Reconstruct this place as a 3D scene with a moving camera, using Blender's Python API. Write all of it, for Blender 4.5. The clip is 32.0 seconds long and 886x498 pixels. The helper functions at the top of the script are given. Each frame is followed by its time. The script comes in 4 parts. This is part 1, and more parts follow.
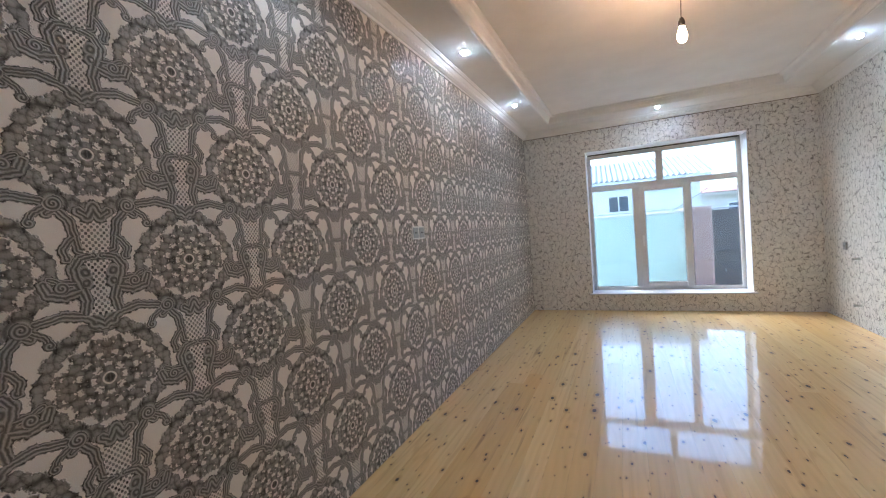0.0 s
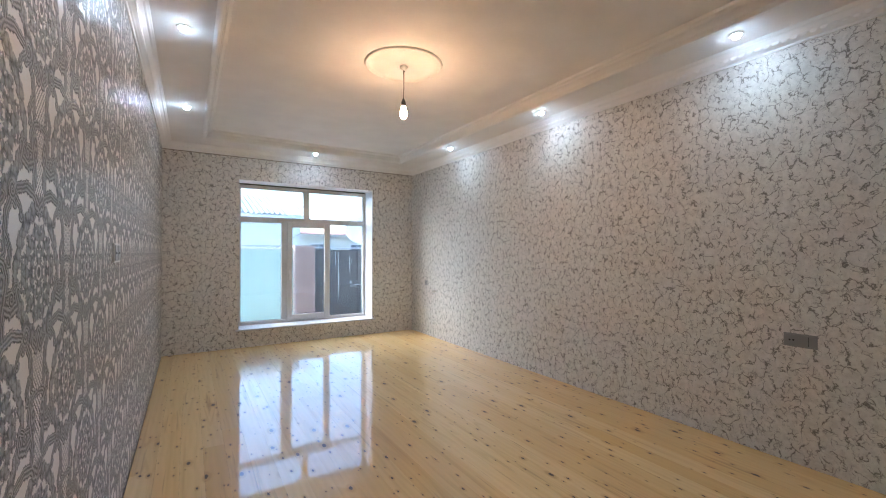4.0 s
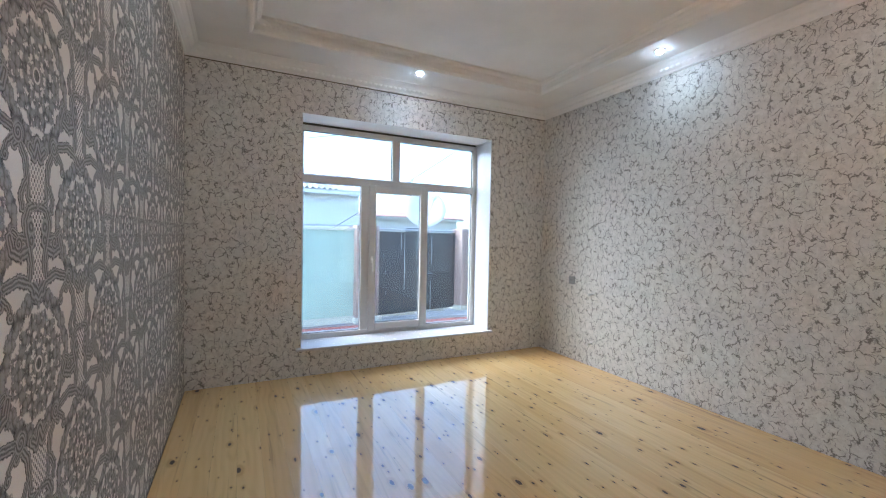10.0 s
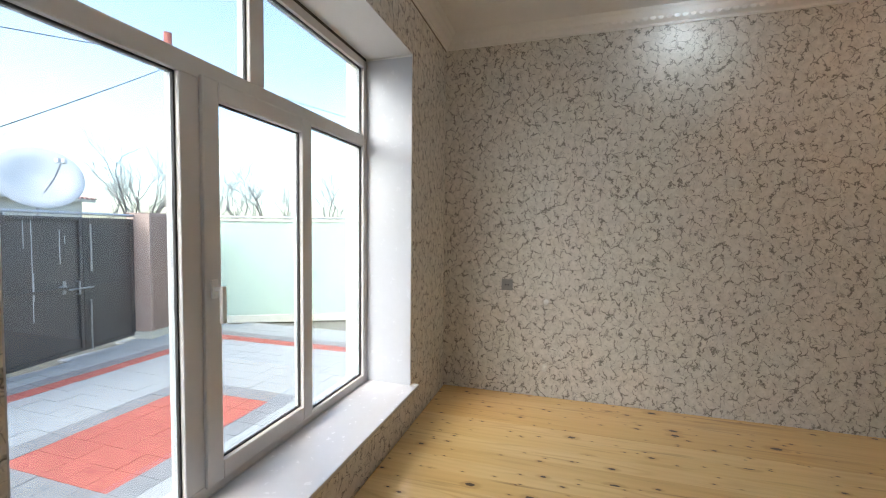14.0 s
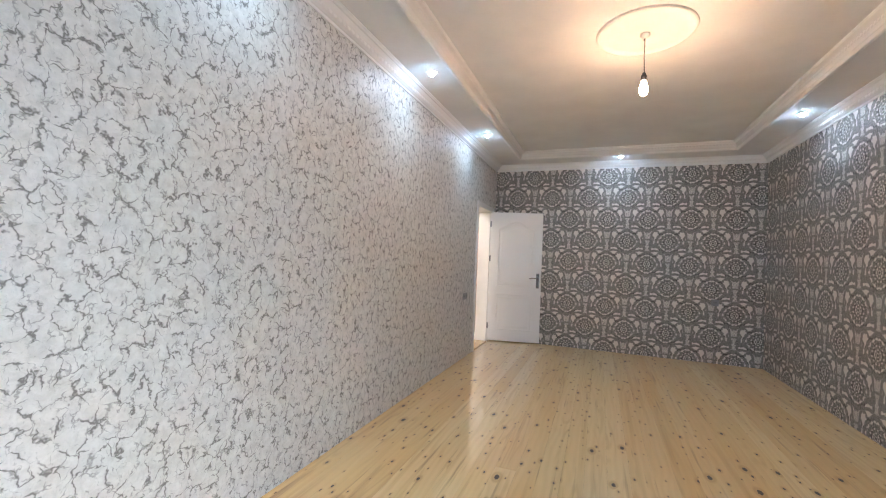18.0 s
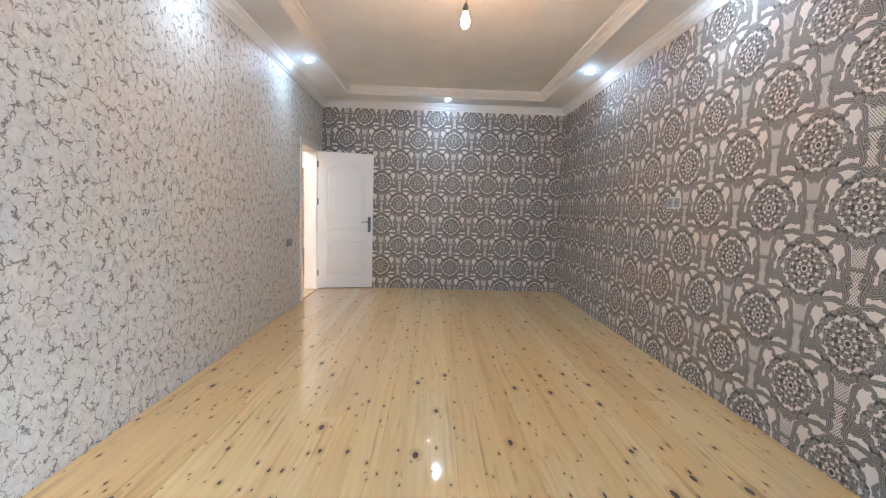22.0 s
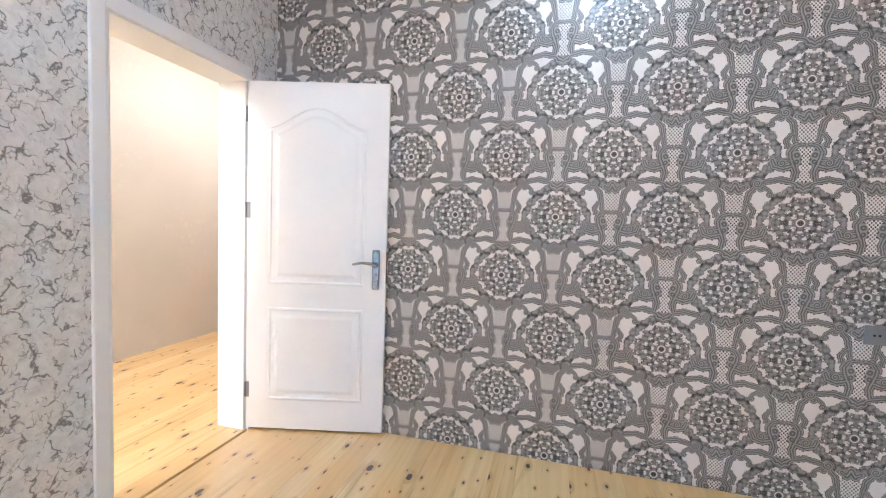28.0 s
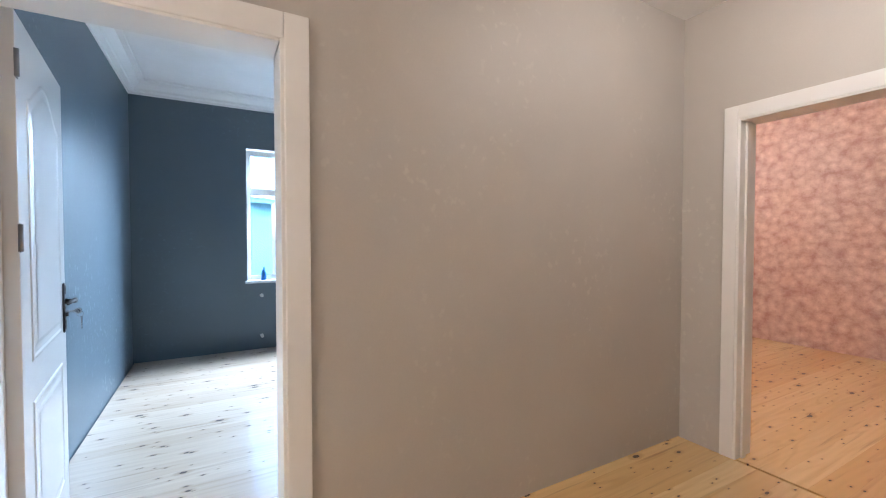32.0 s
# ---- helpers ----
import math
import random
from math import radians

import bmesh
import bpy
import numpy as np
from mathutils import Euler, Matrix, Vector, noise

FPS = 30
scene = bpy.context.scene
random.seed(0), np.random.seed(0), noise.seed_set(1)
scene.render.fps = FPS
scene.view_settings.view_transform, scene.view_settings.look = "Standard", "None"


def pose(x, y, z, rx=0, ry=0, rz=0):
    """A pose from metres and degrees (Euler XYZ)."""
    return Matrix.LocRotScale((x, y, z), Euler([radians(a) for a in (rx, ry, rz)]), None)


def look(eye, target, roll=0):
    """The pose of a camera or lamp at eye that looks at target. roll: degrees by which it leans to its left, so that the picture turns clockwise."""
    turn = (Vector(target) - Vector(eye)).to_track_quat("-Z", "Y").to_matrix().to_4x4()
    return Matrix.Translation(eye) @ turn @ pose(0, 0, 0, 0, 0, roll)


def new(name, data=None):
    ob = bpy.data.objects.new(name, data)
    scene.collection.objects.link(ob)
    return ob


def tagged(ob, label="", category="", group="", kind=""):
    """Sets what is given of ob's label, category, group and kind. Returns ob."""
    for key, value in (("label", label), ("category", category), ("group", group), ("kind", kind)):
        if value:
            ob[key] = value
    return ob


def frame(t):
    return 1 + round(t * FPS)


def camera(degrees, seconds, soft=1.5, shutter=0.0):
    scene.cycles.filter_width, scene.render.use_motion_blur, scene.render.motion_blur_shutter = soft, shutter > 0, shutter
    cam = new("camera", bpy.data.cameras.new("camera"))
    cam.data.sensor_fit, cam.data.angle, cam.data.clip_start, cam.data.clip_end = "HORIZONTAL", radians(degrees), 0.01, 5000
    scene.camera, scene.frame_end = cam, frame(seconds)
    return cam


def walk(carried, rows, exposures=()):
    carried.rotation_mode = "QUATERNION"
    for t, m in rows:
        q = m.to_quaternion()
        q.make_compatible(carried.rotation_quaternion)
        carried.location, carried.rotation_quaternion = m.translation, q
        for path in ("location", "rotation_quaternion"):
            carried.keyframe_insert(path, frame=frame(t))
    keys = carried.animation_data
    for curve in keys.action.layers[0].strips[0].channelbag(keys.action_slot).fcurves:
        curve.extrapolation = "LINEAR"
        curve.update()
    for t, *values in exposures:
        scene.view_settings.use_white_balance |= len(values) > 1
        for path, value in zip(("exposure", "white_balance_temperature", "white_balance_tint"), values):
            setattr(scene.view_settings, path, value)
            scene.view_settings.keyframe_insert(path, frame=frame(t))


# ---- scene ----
cam = camera(94.4, 32.0, soft=1.1, shutter=0.0)
PATH = [
    (0, (1.36, 0.256, 1.304), (0.549, 2.083, 1.232), -4.3),
    (0.5, (1.044, 0.33, 1.3), (0.375, 2.214, 1.237), -3.4),
    (1, (0.768, 0.348, 1.281), (0.302, 2.292, 1.221), -2.4),
    (1.5, (0.5, 0.36, 1.273), (0.286, 2.348, 1.228), -2.0),
    (2, (0.322, 0.436, 1.285), (0.344, 2.435, 1.25), -1.1),
    (2.5, (0.168, 0.444, 1.313), (0.423, 2.427, 1.288), -0.8),
    (3, (0.173, 0.414, 1.356), (0.536, 2.381, 1.341), -0.2),
    (3.5, (0.256, 0.407, 1.344), (0.814, 2.328, 1.346), -0.3),
    (4, (0.307, 0.373, 1.334), (1.357, 2.075, 1.35), 0.1),
    (4.5, (0.365, 0.338, 1.323), (1.846, 1.681, 1.33), 0.3),
    (6.5, (0.427, 0.405, 1.308), (1.449, 2.123, 1.249), 0.6),
    (7, (0.348, 0.708, 1.293), (1.172, 2.53, 1.221), -0.2),
    (7.5, (0.448, 0.989, 1.277), (1.178, 2.849, 1.192), -0.4),
    (8, (0.468, 1.374, 1.282), (1.139, 3.257, 1.197), 0.6),
    (8.5, (0.51, 1.718, 1.309), (1.199, 3.594, 1.229), 0.6),
    (9, (0.486, 2.128, 1.273), (1.202, 3.995, 1.225), 0.8),
    (9.5, (0.424, 2.526, 1.269), (1.214, 4.363, 1.22), 0.9),
    (10, (0.401, 2.893, 1.265), (1.286, 4.686, 1.211), 1.1),
    (10.5, (0.394, 3.288, 1.244), (1.357, 5.04, 1.2), 1.6),
    (11, (0.259, 3.793, 1.31), (1.402, 5.433, 1.232), 1.4),
    (11.5, (0.358, 4.06, 1.26), (1.521, 5.687, 1.239), 1.6),
    (12, (0.339, 4.441, 1.272), (1.682, 5.924, 1.281), 1.2),
    (12.5, (0.389, 4.791, 1.254), (1.907, 6.093, 1.271), 1.0),
    (13, (0.418, 5.134, 1.244), (2.071, 6.259, 1.243), 1.1),
    (13.5, (0.419, 5.48, 1.253), (2.211, 6.368, 1.222), 0.9),
    (15.5, (0.96, 6.4, 1.241), (2.84, 5.716, 1.243), 1.2),
    (15.6, (1.041, 6.43, 1.19), (2.885, 5.656, 1.232), 1.1),
    (16, (1.23, 6.501, 1.211), (2.9, 5.402, 1.252), 1.6),
    (16.5, (1.4, 6.531, 1.28), (2.825, 5.129, 1.31), 1.3),
    (17, (1.65, 6.49, 1.262), (2.895, 4.927, 1.323), 1.1),
    (17.5, (1.832, 6.402, 1.281), (2.897, 4.711, 1.35), 1.9),
    (18, (2.004, 6.377, 1.265), (2.719, 4.509, 1.304), 2.4),
    (18.5, (2.028, 6.342, 1.281), (2.283, 4.359, 1.224), 1.8),
    (19, (1.936, 6.338, 1.278), (1.974, 4.34, 1.204), 1.5),
    (19.5, (1.927, 6.361, 1.301), (1.939, 4.368, 1.47), 0.3),
    (20, (1.92, 6.403, 1.336), (1.937, 4.47, 1.849), -0.5),
    (20.5, (1.912, 6.414, 1.342), (1.919, 4.506, 1.943), -0.1),
    (21, (1.911, 6.368, 1.29), (1.888, 4.386, 1.553), 0.7),
    (21.5, (1.908, 6.321, 1.231), (1.875, 4.323, 1.145), 1.6),
    (22, (1.948, 6.169, 1.216), (1.889, 4.179, 1.025), 1.8),
    (22.5, (1.963, 5.971, 1.214), (1.886, 3.981, 1.029), 1.3),
    (23, (1.868, 5.674, 1.219), (1.823, 3.683, 1.04), 1.8),
    (23.5, (2.008, 5.355, 1.15), (1.927, 3.362, 0.998), 1.7),
    (24, (2.01, 5.034, 1.211), (1.929, 3.042, 1.046), 1.4),
    (24.5, (1.905, 4.707, 1.208), (1.841, 2.711, 1.092), 2.3),
    (26.5, (1.84, 3.283, 1.225), (1.82, 1.287, 1.096), 1.2),
    (27, (1.737, 2.854, 1.195), (1.995, 0.872, 1.145), 1.5),
    (27.5, (1.851, 2.492, 1.256), (2.25, 0.536, 1.141), 1.9),
    (28, (1.922, 2.134, 1.215), (2.438, 0.205, 1.107), 1.9),
    (28.5, (2.02, 1.748, 1.232), (2.803, -0.089, 1.132), 2.5),
    (29, (2.261, 1.48, 1.239), (3.301, -0.226, 1.136), 2.0),
    (29.5, (2.422, 1.165, 1.277), (3.922, -0.155, 1.18), 1.9),
    (30, (2.654, 0.975, 1.272), (4.366, -0.051, 1.145), 2.4),
    (30.5, (2.925, 0.848, 1.254), (4.687, -0.087, 1.114), 1.2),
    (31, (3.213, 0.7, 1.297), (5.054, -0.077, 1.218), 0.8),
    (31.5, (3.548, 0.645, 1.289), (5.334, -0.252, 1.22), 0.1),
    (32, (3.853, 0.586, 1.272), (5.602, -0.381, 1.223), 0.0),
]
EXPOSURES = [(0.0, 4.27, 6450, 11.5), (4.5, 4.20, 6600, 11.5), (7.0, 4.08, 6650, 10.5), (9.0, 4.02, 6400, 10.5), (11.0, 3.95, 6350, 10.5), (13.0, 3.67, 6900, 9.5), (15.5, 3.4, 8900, 19.5), (16.0, 3.55, 8700, 19.5), (17.0, 4.23, 6250, 9.5), (19.0, 4.73, 6050, 9.5), (20.0, 4.74, 6000, 9.5), (21.5, 4.85, 6050, 9.5), (24.0, 5.2, 5900, 10.5), (27.0, 5.66, 5750, 9.5), (29.0, 5.5, 5650, 9.5), (30.0, 4.9, 5600, 8.5), (31.0, 4.22, 5600, 9.5), (32.0, 4.2, 5900, 13.0)]
walk(cam, [(t, look(eye, target, roll)) for t, eye, target, roll in PATH], EXPOSURES)

SKY_STRENGTH, SUN_STRENGTH = 0.125, 0.8
SPOT_POWER, BLUE_SKY_FILL, LENS_GLOW = 0.32, 56.0, 13.0
BULB_GLOW, HALL_GLOW, HALL_SPOT = 22.0, 12.0, 4.0
ROSE_GLOW = 76.0

# ---- world and light ----
world = bpy.data.worlds.new("overcast_sky")
scene.world = world
world.use_nodes = True
wn = world.node_tree
sky = wn.nodes.new("ShaderNodeTexSky")
sky.sky_type, sky.sun_disc = "NISHITA", False
sky.sun_elevation, sky.sun_rotation = radians(38), radians(-70)
sky.air_density, sky.dust_density, sky.ozone_density = 1.0, 2.3, 2.0
wn.links.new(sky.outputs[0], wn.nodes["Background"].inputs[0])
wn.nodes["Background"].inputs[1].default_value = SKY_STRENGTH

sun_data = bpy.data.lights.new("sun", "SUN")
sun_data.energy, sun_data.angle, sun_data.color = SUN_STRENGTH, radians(75), (0.86, 0.93, 1.0)
sun = new("sun", sun_data)
sun.matrix_world = look((-25, 15, 20), (2, 5, 0))


# ---- small geometry kit ----
def box(bm, x0, x1, y0, y1, z0, z1, rim=0.0):
    """A box between two corners, its edges bevelled by rim."""
    made = bmesh.ops.create_cube(bm, size=1.0)["verts"]
    bmesh.ops.scale(bm, vec=(x1 - x0, y1 - y0, z1 - z0), verts=made)
    bmesh.ops.translate(bm, vec=((x0 + x1) / 2, (y0 + y1) / 2, (z0 + z1) / 2), verts=made)
    if rim:
        edges = list({e for v in made for e in v.link_edges})
        bmesh.ops.bevel(bm, geom=edges, offset=rim, segments=2, affect="EDGES", profile=0.6)
    return bm


def boxed(*a, rim=0.0):
    return box(bmesh.new(), *a, rim=rim)


def turned(profile, steps=24, m=None):
    """A body turned about z from rows of (radius, height)."""
    bm = bmesh.new()
    rings = []
    for r, z in profile:
        rings.append([bm.verts.new((r * math.cos(2 * math.pi * k / steps), r * math.sin(2 * math.pi * k / steps), z)) for k in range(steps)])
    for a, b in zip(rings, rings[1:]):
        for k in range(steps):
            n = (k + 1) % steps
            bm.faces.new((a[k], a[n], b[n], b[k]))
    bm.faces.new(list(reversed(rings[0])))
    bm.faces.new(rings[-1])
    if m is not None:
        bm.transform(m)
    bmesh.ops.recalc_face_normals(bm, faces=bm.faces)
    return bm


def tube(points, radius, sides=8):
    """A round bar along a line of points."""
    bm = bmesh.new()
    pts = [Vector(p) for p in points]
    rings = []
    for i, p in enumerate(pts):
        d = (pts[min(i + 1, len(pts) - 1)] - pts[max(i - 1, 0)]).normalized()
        side = d.cross(Vector((0, 0, 1)) if abs(d.z) < 0.9 else Vector((1, 0, 0))).normalized()
        up = side.cross(d)
        r = radius[i] if isinstance(radius, (list, tuple)) else radius
        rings.append([bm.verts.new(p + r * (math.cos(2 * math.pi * k / sides) * side + math.sin(2 * math.pi * k / sides) * up)) for k in range(sides)])
    for a, b in zip(rings, rings[1:]):
        for k in range(sides):
            bm.faces.new((a[k], a[(k + 1) % sides], b[(k + 1) % sides], b[k]))
    bm.faces.new(rings[0]), bm.faces.new(rings[-1])
    bmesh.ops.recalc_face_normals(bm, faces=bm.faces)
    return bm


def loop_sweep(outline, profile, closed=True):
    """A moulding along an outline in the xz plane; profile rows are (inwards, outwards along -y)."""
    bm = bmesh.new()
    n = len(outline)
    rows = []
    for i in range(n):
        a, b, c = Vector(outline[i - 1]), Vector(outline[i]), Vector(outline[(i + 1) % n])
        d1, d2 = (b - a).normalized(), (c - b).normalized()
        n1, n2 = Vector((-d1.y, d1.x)), Vector((-d2.y, d2.x))
        m = (n1 + n2).normalized()
        m /= max(0.4, m.dot(n1))
        rows.append([bm.verts.new((b.x + m.x * p, -q, b.y + m.y * p)) for p, q in profile])
    for i in range(n):
        j = (i + 1) % n
        for k in range(len(profile) - 1):
            bm.faces.new((rows[i][k], rows[j][k], rows[j][k + 1], rows[i][k + 1]))
    bmesh.ops.recalc_face_normals(bm, faces=bm.faces)
    return bm


def rect_sweep(profile, x0, x1, y0, y1):
    """A moulding round the inside of a rectangle; profile rows are (inset, height)."""
    bm = bmesh.new()
    rings = []
    for d, z in profile:
        rings.append([bm.verts.new(v) for v in ((x0 + d, y0 + d, z), (x1 - d, y0 + d, z), (x1 - d, y1 - d, z), (x0 + d, y1 - d, z))])
    for a, b in zip(rings, rings[1:]):
        for k in range(4):
            bm.faces.new((a[k], a[(k + 1) % 4], b[(k + 1) % 4], b[k]))
    bmesh.ops.recalc_face_normals(bm, faces=bm.faces)
    return bm


def mesh_of(name, bm, *mats, smooth=False):
    me = bpy.data.meshes.new(name)
    bm.to_mesh(me)
    bm.free()
    for m in mats:
        me.materials.append(m)
    if smooth:
        me.polygons.foreach_set("use_smooth", [True] * len(me.polygons))
    return me


def part(name, bm, material, parent, label="", smooth=False):
    """One mesh object under a thing or a part."""
    ob = new(name, mesh_of(name, bm, material, smooth=smooth))
    ob.parent = parent
    return tagged(ob, label)


def thing(name, label, category, at=None, group=""):
    ob = new(name)
    ob.empty_display_size = 0.1
    if at is not None:
        ob.matrix_world = at
    return tagged(ob, label, category, group)


def structure(name, bm, *mats, label="", smooth=False):
    return tagged(new(name, mesh_of(name, bm, *mats, smooth=smooth)), label, kind="structure")


# ---- node kit ----
class Num:
    """A number in a node tree, with ordinary arithmetic."""

    def __init__(self, tree, socket):
        self.tree, self.socket = tree, socket

    def op(self, kind, *others, clamp=False):
        node = self.tree.nodes.new("ShaderNodeMath")
        node.operation, node.use_clamp = kind, clamp
        for slot, v in zip(node.inputs, (self, *others)):
            if isinstance(v, Num):
                self.tree.links.new(v.socket, slot)
            else:
                slot.default_value = v
        return Num(self.tree, node.outputs[0])

    def __add__(self, o): return self.op("ADD", o)
    def __radd__(self, o): return self.op("ADD", o)
    def __sub__(self, o): return self.op("SUBTRACT", o)
    def __rsub__(self, o): return (self * -1.0) + o
    def __mul__(self, o): return self.op("MULTIPLY", o)
    def __rmul__(self, o): return self.op("MULTIPLY", o)
    def __truediv__(self, o): return self.op("DIVIDE", o)
    def __pow__(self, o): return self.op("POWER", o)
    def abs(self): return self.op("ABSOLUTE")
    def sin(self): return self.op("SINE")
    def cos(self): return self.op("COSINE")
    def sqrt(self): return self.op("SQRT")
    def less(self, o): return self.op("LESS_THAN", o)
    def more(self, o): return self.op("GREATER_THAN", o)
    def low(self, o): return self.op("MINIMUM", o)
    def high(self, o): return self.op("MAXIMUM", o)
    def clip(self): return self.op("ADD", 0.0, clamp=True)
    def step(self, a, b):
        """0 at a and below, 1 at b and above (a may exceed b)."""
        return ((self - a) * (1.0 / (b - a))).clip()
    def pick(self, yes, no): return no + (yes - no) * self
    def wrap(self, period): return self.op("WRAP", period / 2, -period / 2)


def num(tree, socket):
    return Num(tree, socket)


def vec(tree, x, y, z=0.0):
    node = tree.nodes.new("ShaderNodeCombineXYZ")
    for slot, v in zip(node.inputs, (x, y, z)):
        if isinstance(v, Num):
            tree.links.new(v.socket, slot)
        else:
            slot.default_value = v
    return node.outputs[0]


def noise_of(tree, vector, scale, detail=2.0, rough=0.5, warp=0.0):
    node = tree.nodes.new("ShaderNodeTexNoise")
    node.inputs["Scale"].default_value, node.inputs["Detail"].default_value = scale, detail
    node.inputs["Roughness"].default_value, node.inputs["Distortion"].default_value = rough, warp
    tree.links.new(vector, node.inputs["Vector"])
    return num(tree, node.outputs[0])


def cells_of(tree, vector, scale, feature="F1", flat=True, rand=1.0):
    node = tree.nodes.new("ShaderNodeTexVoronoi")
    node.voronoi_dimensions, node.feature = ("2D" if flat else "3D"), feature
    node.inputs["Scale"].default_value, node.inputs["Randomness"].default_value = scale, rand
    tree.links.new(vector, node.inputs["Vector"])
    return node


def blend(tree, f, a, b):
    """The colour a where f is 0, b where it is 1; a and b are colours or sockets."""
    node = tree.nodes.new("ShaderNodeMix")
    node.data_type = "RGBA"
    if isinstance(f, Num):
        tree.links.new(f.socket, node.inputs[0])
    else:
        node.inputs[0].default_value = f
    for slot, v in ((node.inputs[6], a), (node.inputs[7], b)):
        if isinstance(v, tuple):
            slot.default_value = (*v, 1.0)
        else:
            tree.links.new(v, slot)
    return node.outputs[2]


def begin(name):
    """A material with its principled shader and the object's own coordinates."""
    mat = bpy.data.materials.new(name)
    mat.use_nodes = True
    tree = mat.node_tree
    shader = tree.nodes["Principled BSDF"]
    place = tree.nodes.new("ShaderNodeTexCoord").outputs["Object"]
    split = tree.nodes.new("ShaderNodeSeparateXYZ")
    tree.links.new(place, split.inputs[0])
    xyz = [num(tree, s) for s in split.outputs]
    return mat, tree, shader, place, xyz


def finish(tree, shader, colour=None, rough=None, height=None, bump=0.002, strength=0.5):
    if colour is not None:
        if isinstance(colour, tuple):
            shader.inputs["Base Color"].default_value = (*colour, 1.0)
        else:
            tree.links.new(colour, shader.inputs["Base Color"])
    if rough is not None:
        if isinstance(rough, Num):
            tree.links.new(rough.socket, shader.inputs["Roughness"])
        else:
            shader.inputs["Roughness"].default_value = rough
    if height is not None:
        node = tree.nodes.new("ShaderNodeBump")
        node.inputs["Distance"].default_value, node.inputs["Strength"].default_value = bump, strength
        tree.links.new(height.socket, node.inputs["Height"])
        tree.links.new(node.outputs[0], shader.inputs["Normal"])


def plain(name, colour, rough=0.5, metal=0.0, grain=40.0, vary=0.12, bump=0.0006, coat=0.0):
    """Paint, plastic, plaster or metal: one colour with soft mottling, fine grain and uneven gloss."""
    mat, tree, shader, place, _ = begin(name)
    big, fine = noise_of(tree, place, grain / 14, 3), noise_of(tree, place, grain, 4, 0.6)
    f = (big * 0.7 + fine * 0.3).step(0.3, 0.7)
    dark = tuple(c * (1 - vary) for c in colour)
    light = tuple(min(0.9, c * (1 + vary * 0.5)) for c in colour)
    shader.inputs["Metallic"].default_value = metal
    if coat:
        shader.inputs["Coat Weight"].default_value, shader.inputs["Coat Roughness"].default_value = coat, 0.08
    finish(tree, shader, blend(tree, f, dark, light), fine * 0.16 + (rough - 0.08), fine, bump)
    return mat


def glow(name, colour, strength):
    mat, tree, shader, _, _ = begin(name)
    shader.inputs["Base Color"].default_value = (*colour, 1)
    shader.inputs["Emission Color"].default_value = (*colour, 1)
    shader.inputs["Emission Strength"].default_value = strength
    return mat


def damask(name, axis, s0, h0):
    """Embossed vinyl paper: grey ribbed scrolls on cream, wreathed lace medallions in a half-drop with woven urns between."""
    mat, tree, shader, place, xyz = begin(name)
    unit = 0.53 / 116
    a, b = 0.53 / unit, 0.632 / unit
    s, h = (xyz[axis] - s0) * (1 / unit), (xyz[2] - h0) * (1 / unit)
    ua, ub, va, vb = s.wrap(a), (s - a / 2).wrap(a), h.wrap(b), (h - b / 2).wrap(b)
    med = (ua * ua + va * va).less(ub * ub + vb * vb)
    mu, mv = med.pick(ua, ub).abs(), med.pick(va, vb).abs()
    urn = (ua * ua + vb * vb).less(ub * ub + va * va)
    qu, qv = urn.pick(ua, ub).abs(), urn.pick(vb, va)
    ragged = noise_of(tree, vec(tree, mu, mv, 3.0), 0.30, 2, 0.6) - 0.5
    curly = noise_of(tree, vec(tree, qu, qv, 9.0), 0.33, 2, 0.5) - 0.5
    wu, wv = qu + curly * 1.8, qv + ragged * 1.8

    def bent(kind, first, second):
        node = tree.nodes.new("ShaderNodeVectorMath")
        node.operation = kind
        for slot, v in zip(node.inputs, (first, second)):
            if isinstance(v, tuple):
                slot.default_value = v
            else:
                tree.links.new(v, slot)
        return node

    def stroke(best, points, r0, r1):
        """The distance over the half width, to a bent band that narrows from r0 to r1; best is the nearest band so far."""
        n = len(points) - 1
        at_urn = vec(tree, wu, wv) if best is None else vec(tree, wu + best * 1e-6, wv)
        for k in range(n):
            (x0, y0), (x1, y1) = points[k], points[k + 1]
            dx, dy = x1 - x0, y1 - y0
            q = dx * dx + dy * dy
            rel = bent("SUBTRACT", at_urn, (x0, y0, 0)).outputs[0]
            t = num(tree, bent("DOT_PRODUCT", rel, (dx / q, dy / q, 0)).outputs["Value"]).clip()
            along = tree.nodes.new("ShaderNodeVectorMath")
            along.operation = "SCALE"
            along.inputs[0].default_value = (dx, dy, 0)
            tree.links.new(t.socket, along.inputs["Scale"])
            r = r0 + (r1 - r0) * (k + 0.5) / n
            far = num(tree, bent("DISTANCE", rel, along.outputs[0]).outputs["Value"]) * (1 / r)
            best = far if best is None else best.low(far)
        return best

    def disc(best, u, v, r):
        at_urn = vec(tree, wu + best * 1e-6, wv)
        return best.low(num(tree, bent("DISTANCE", at_urn, (u, v, 0)).outputs["Value"]) * (1 / r))

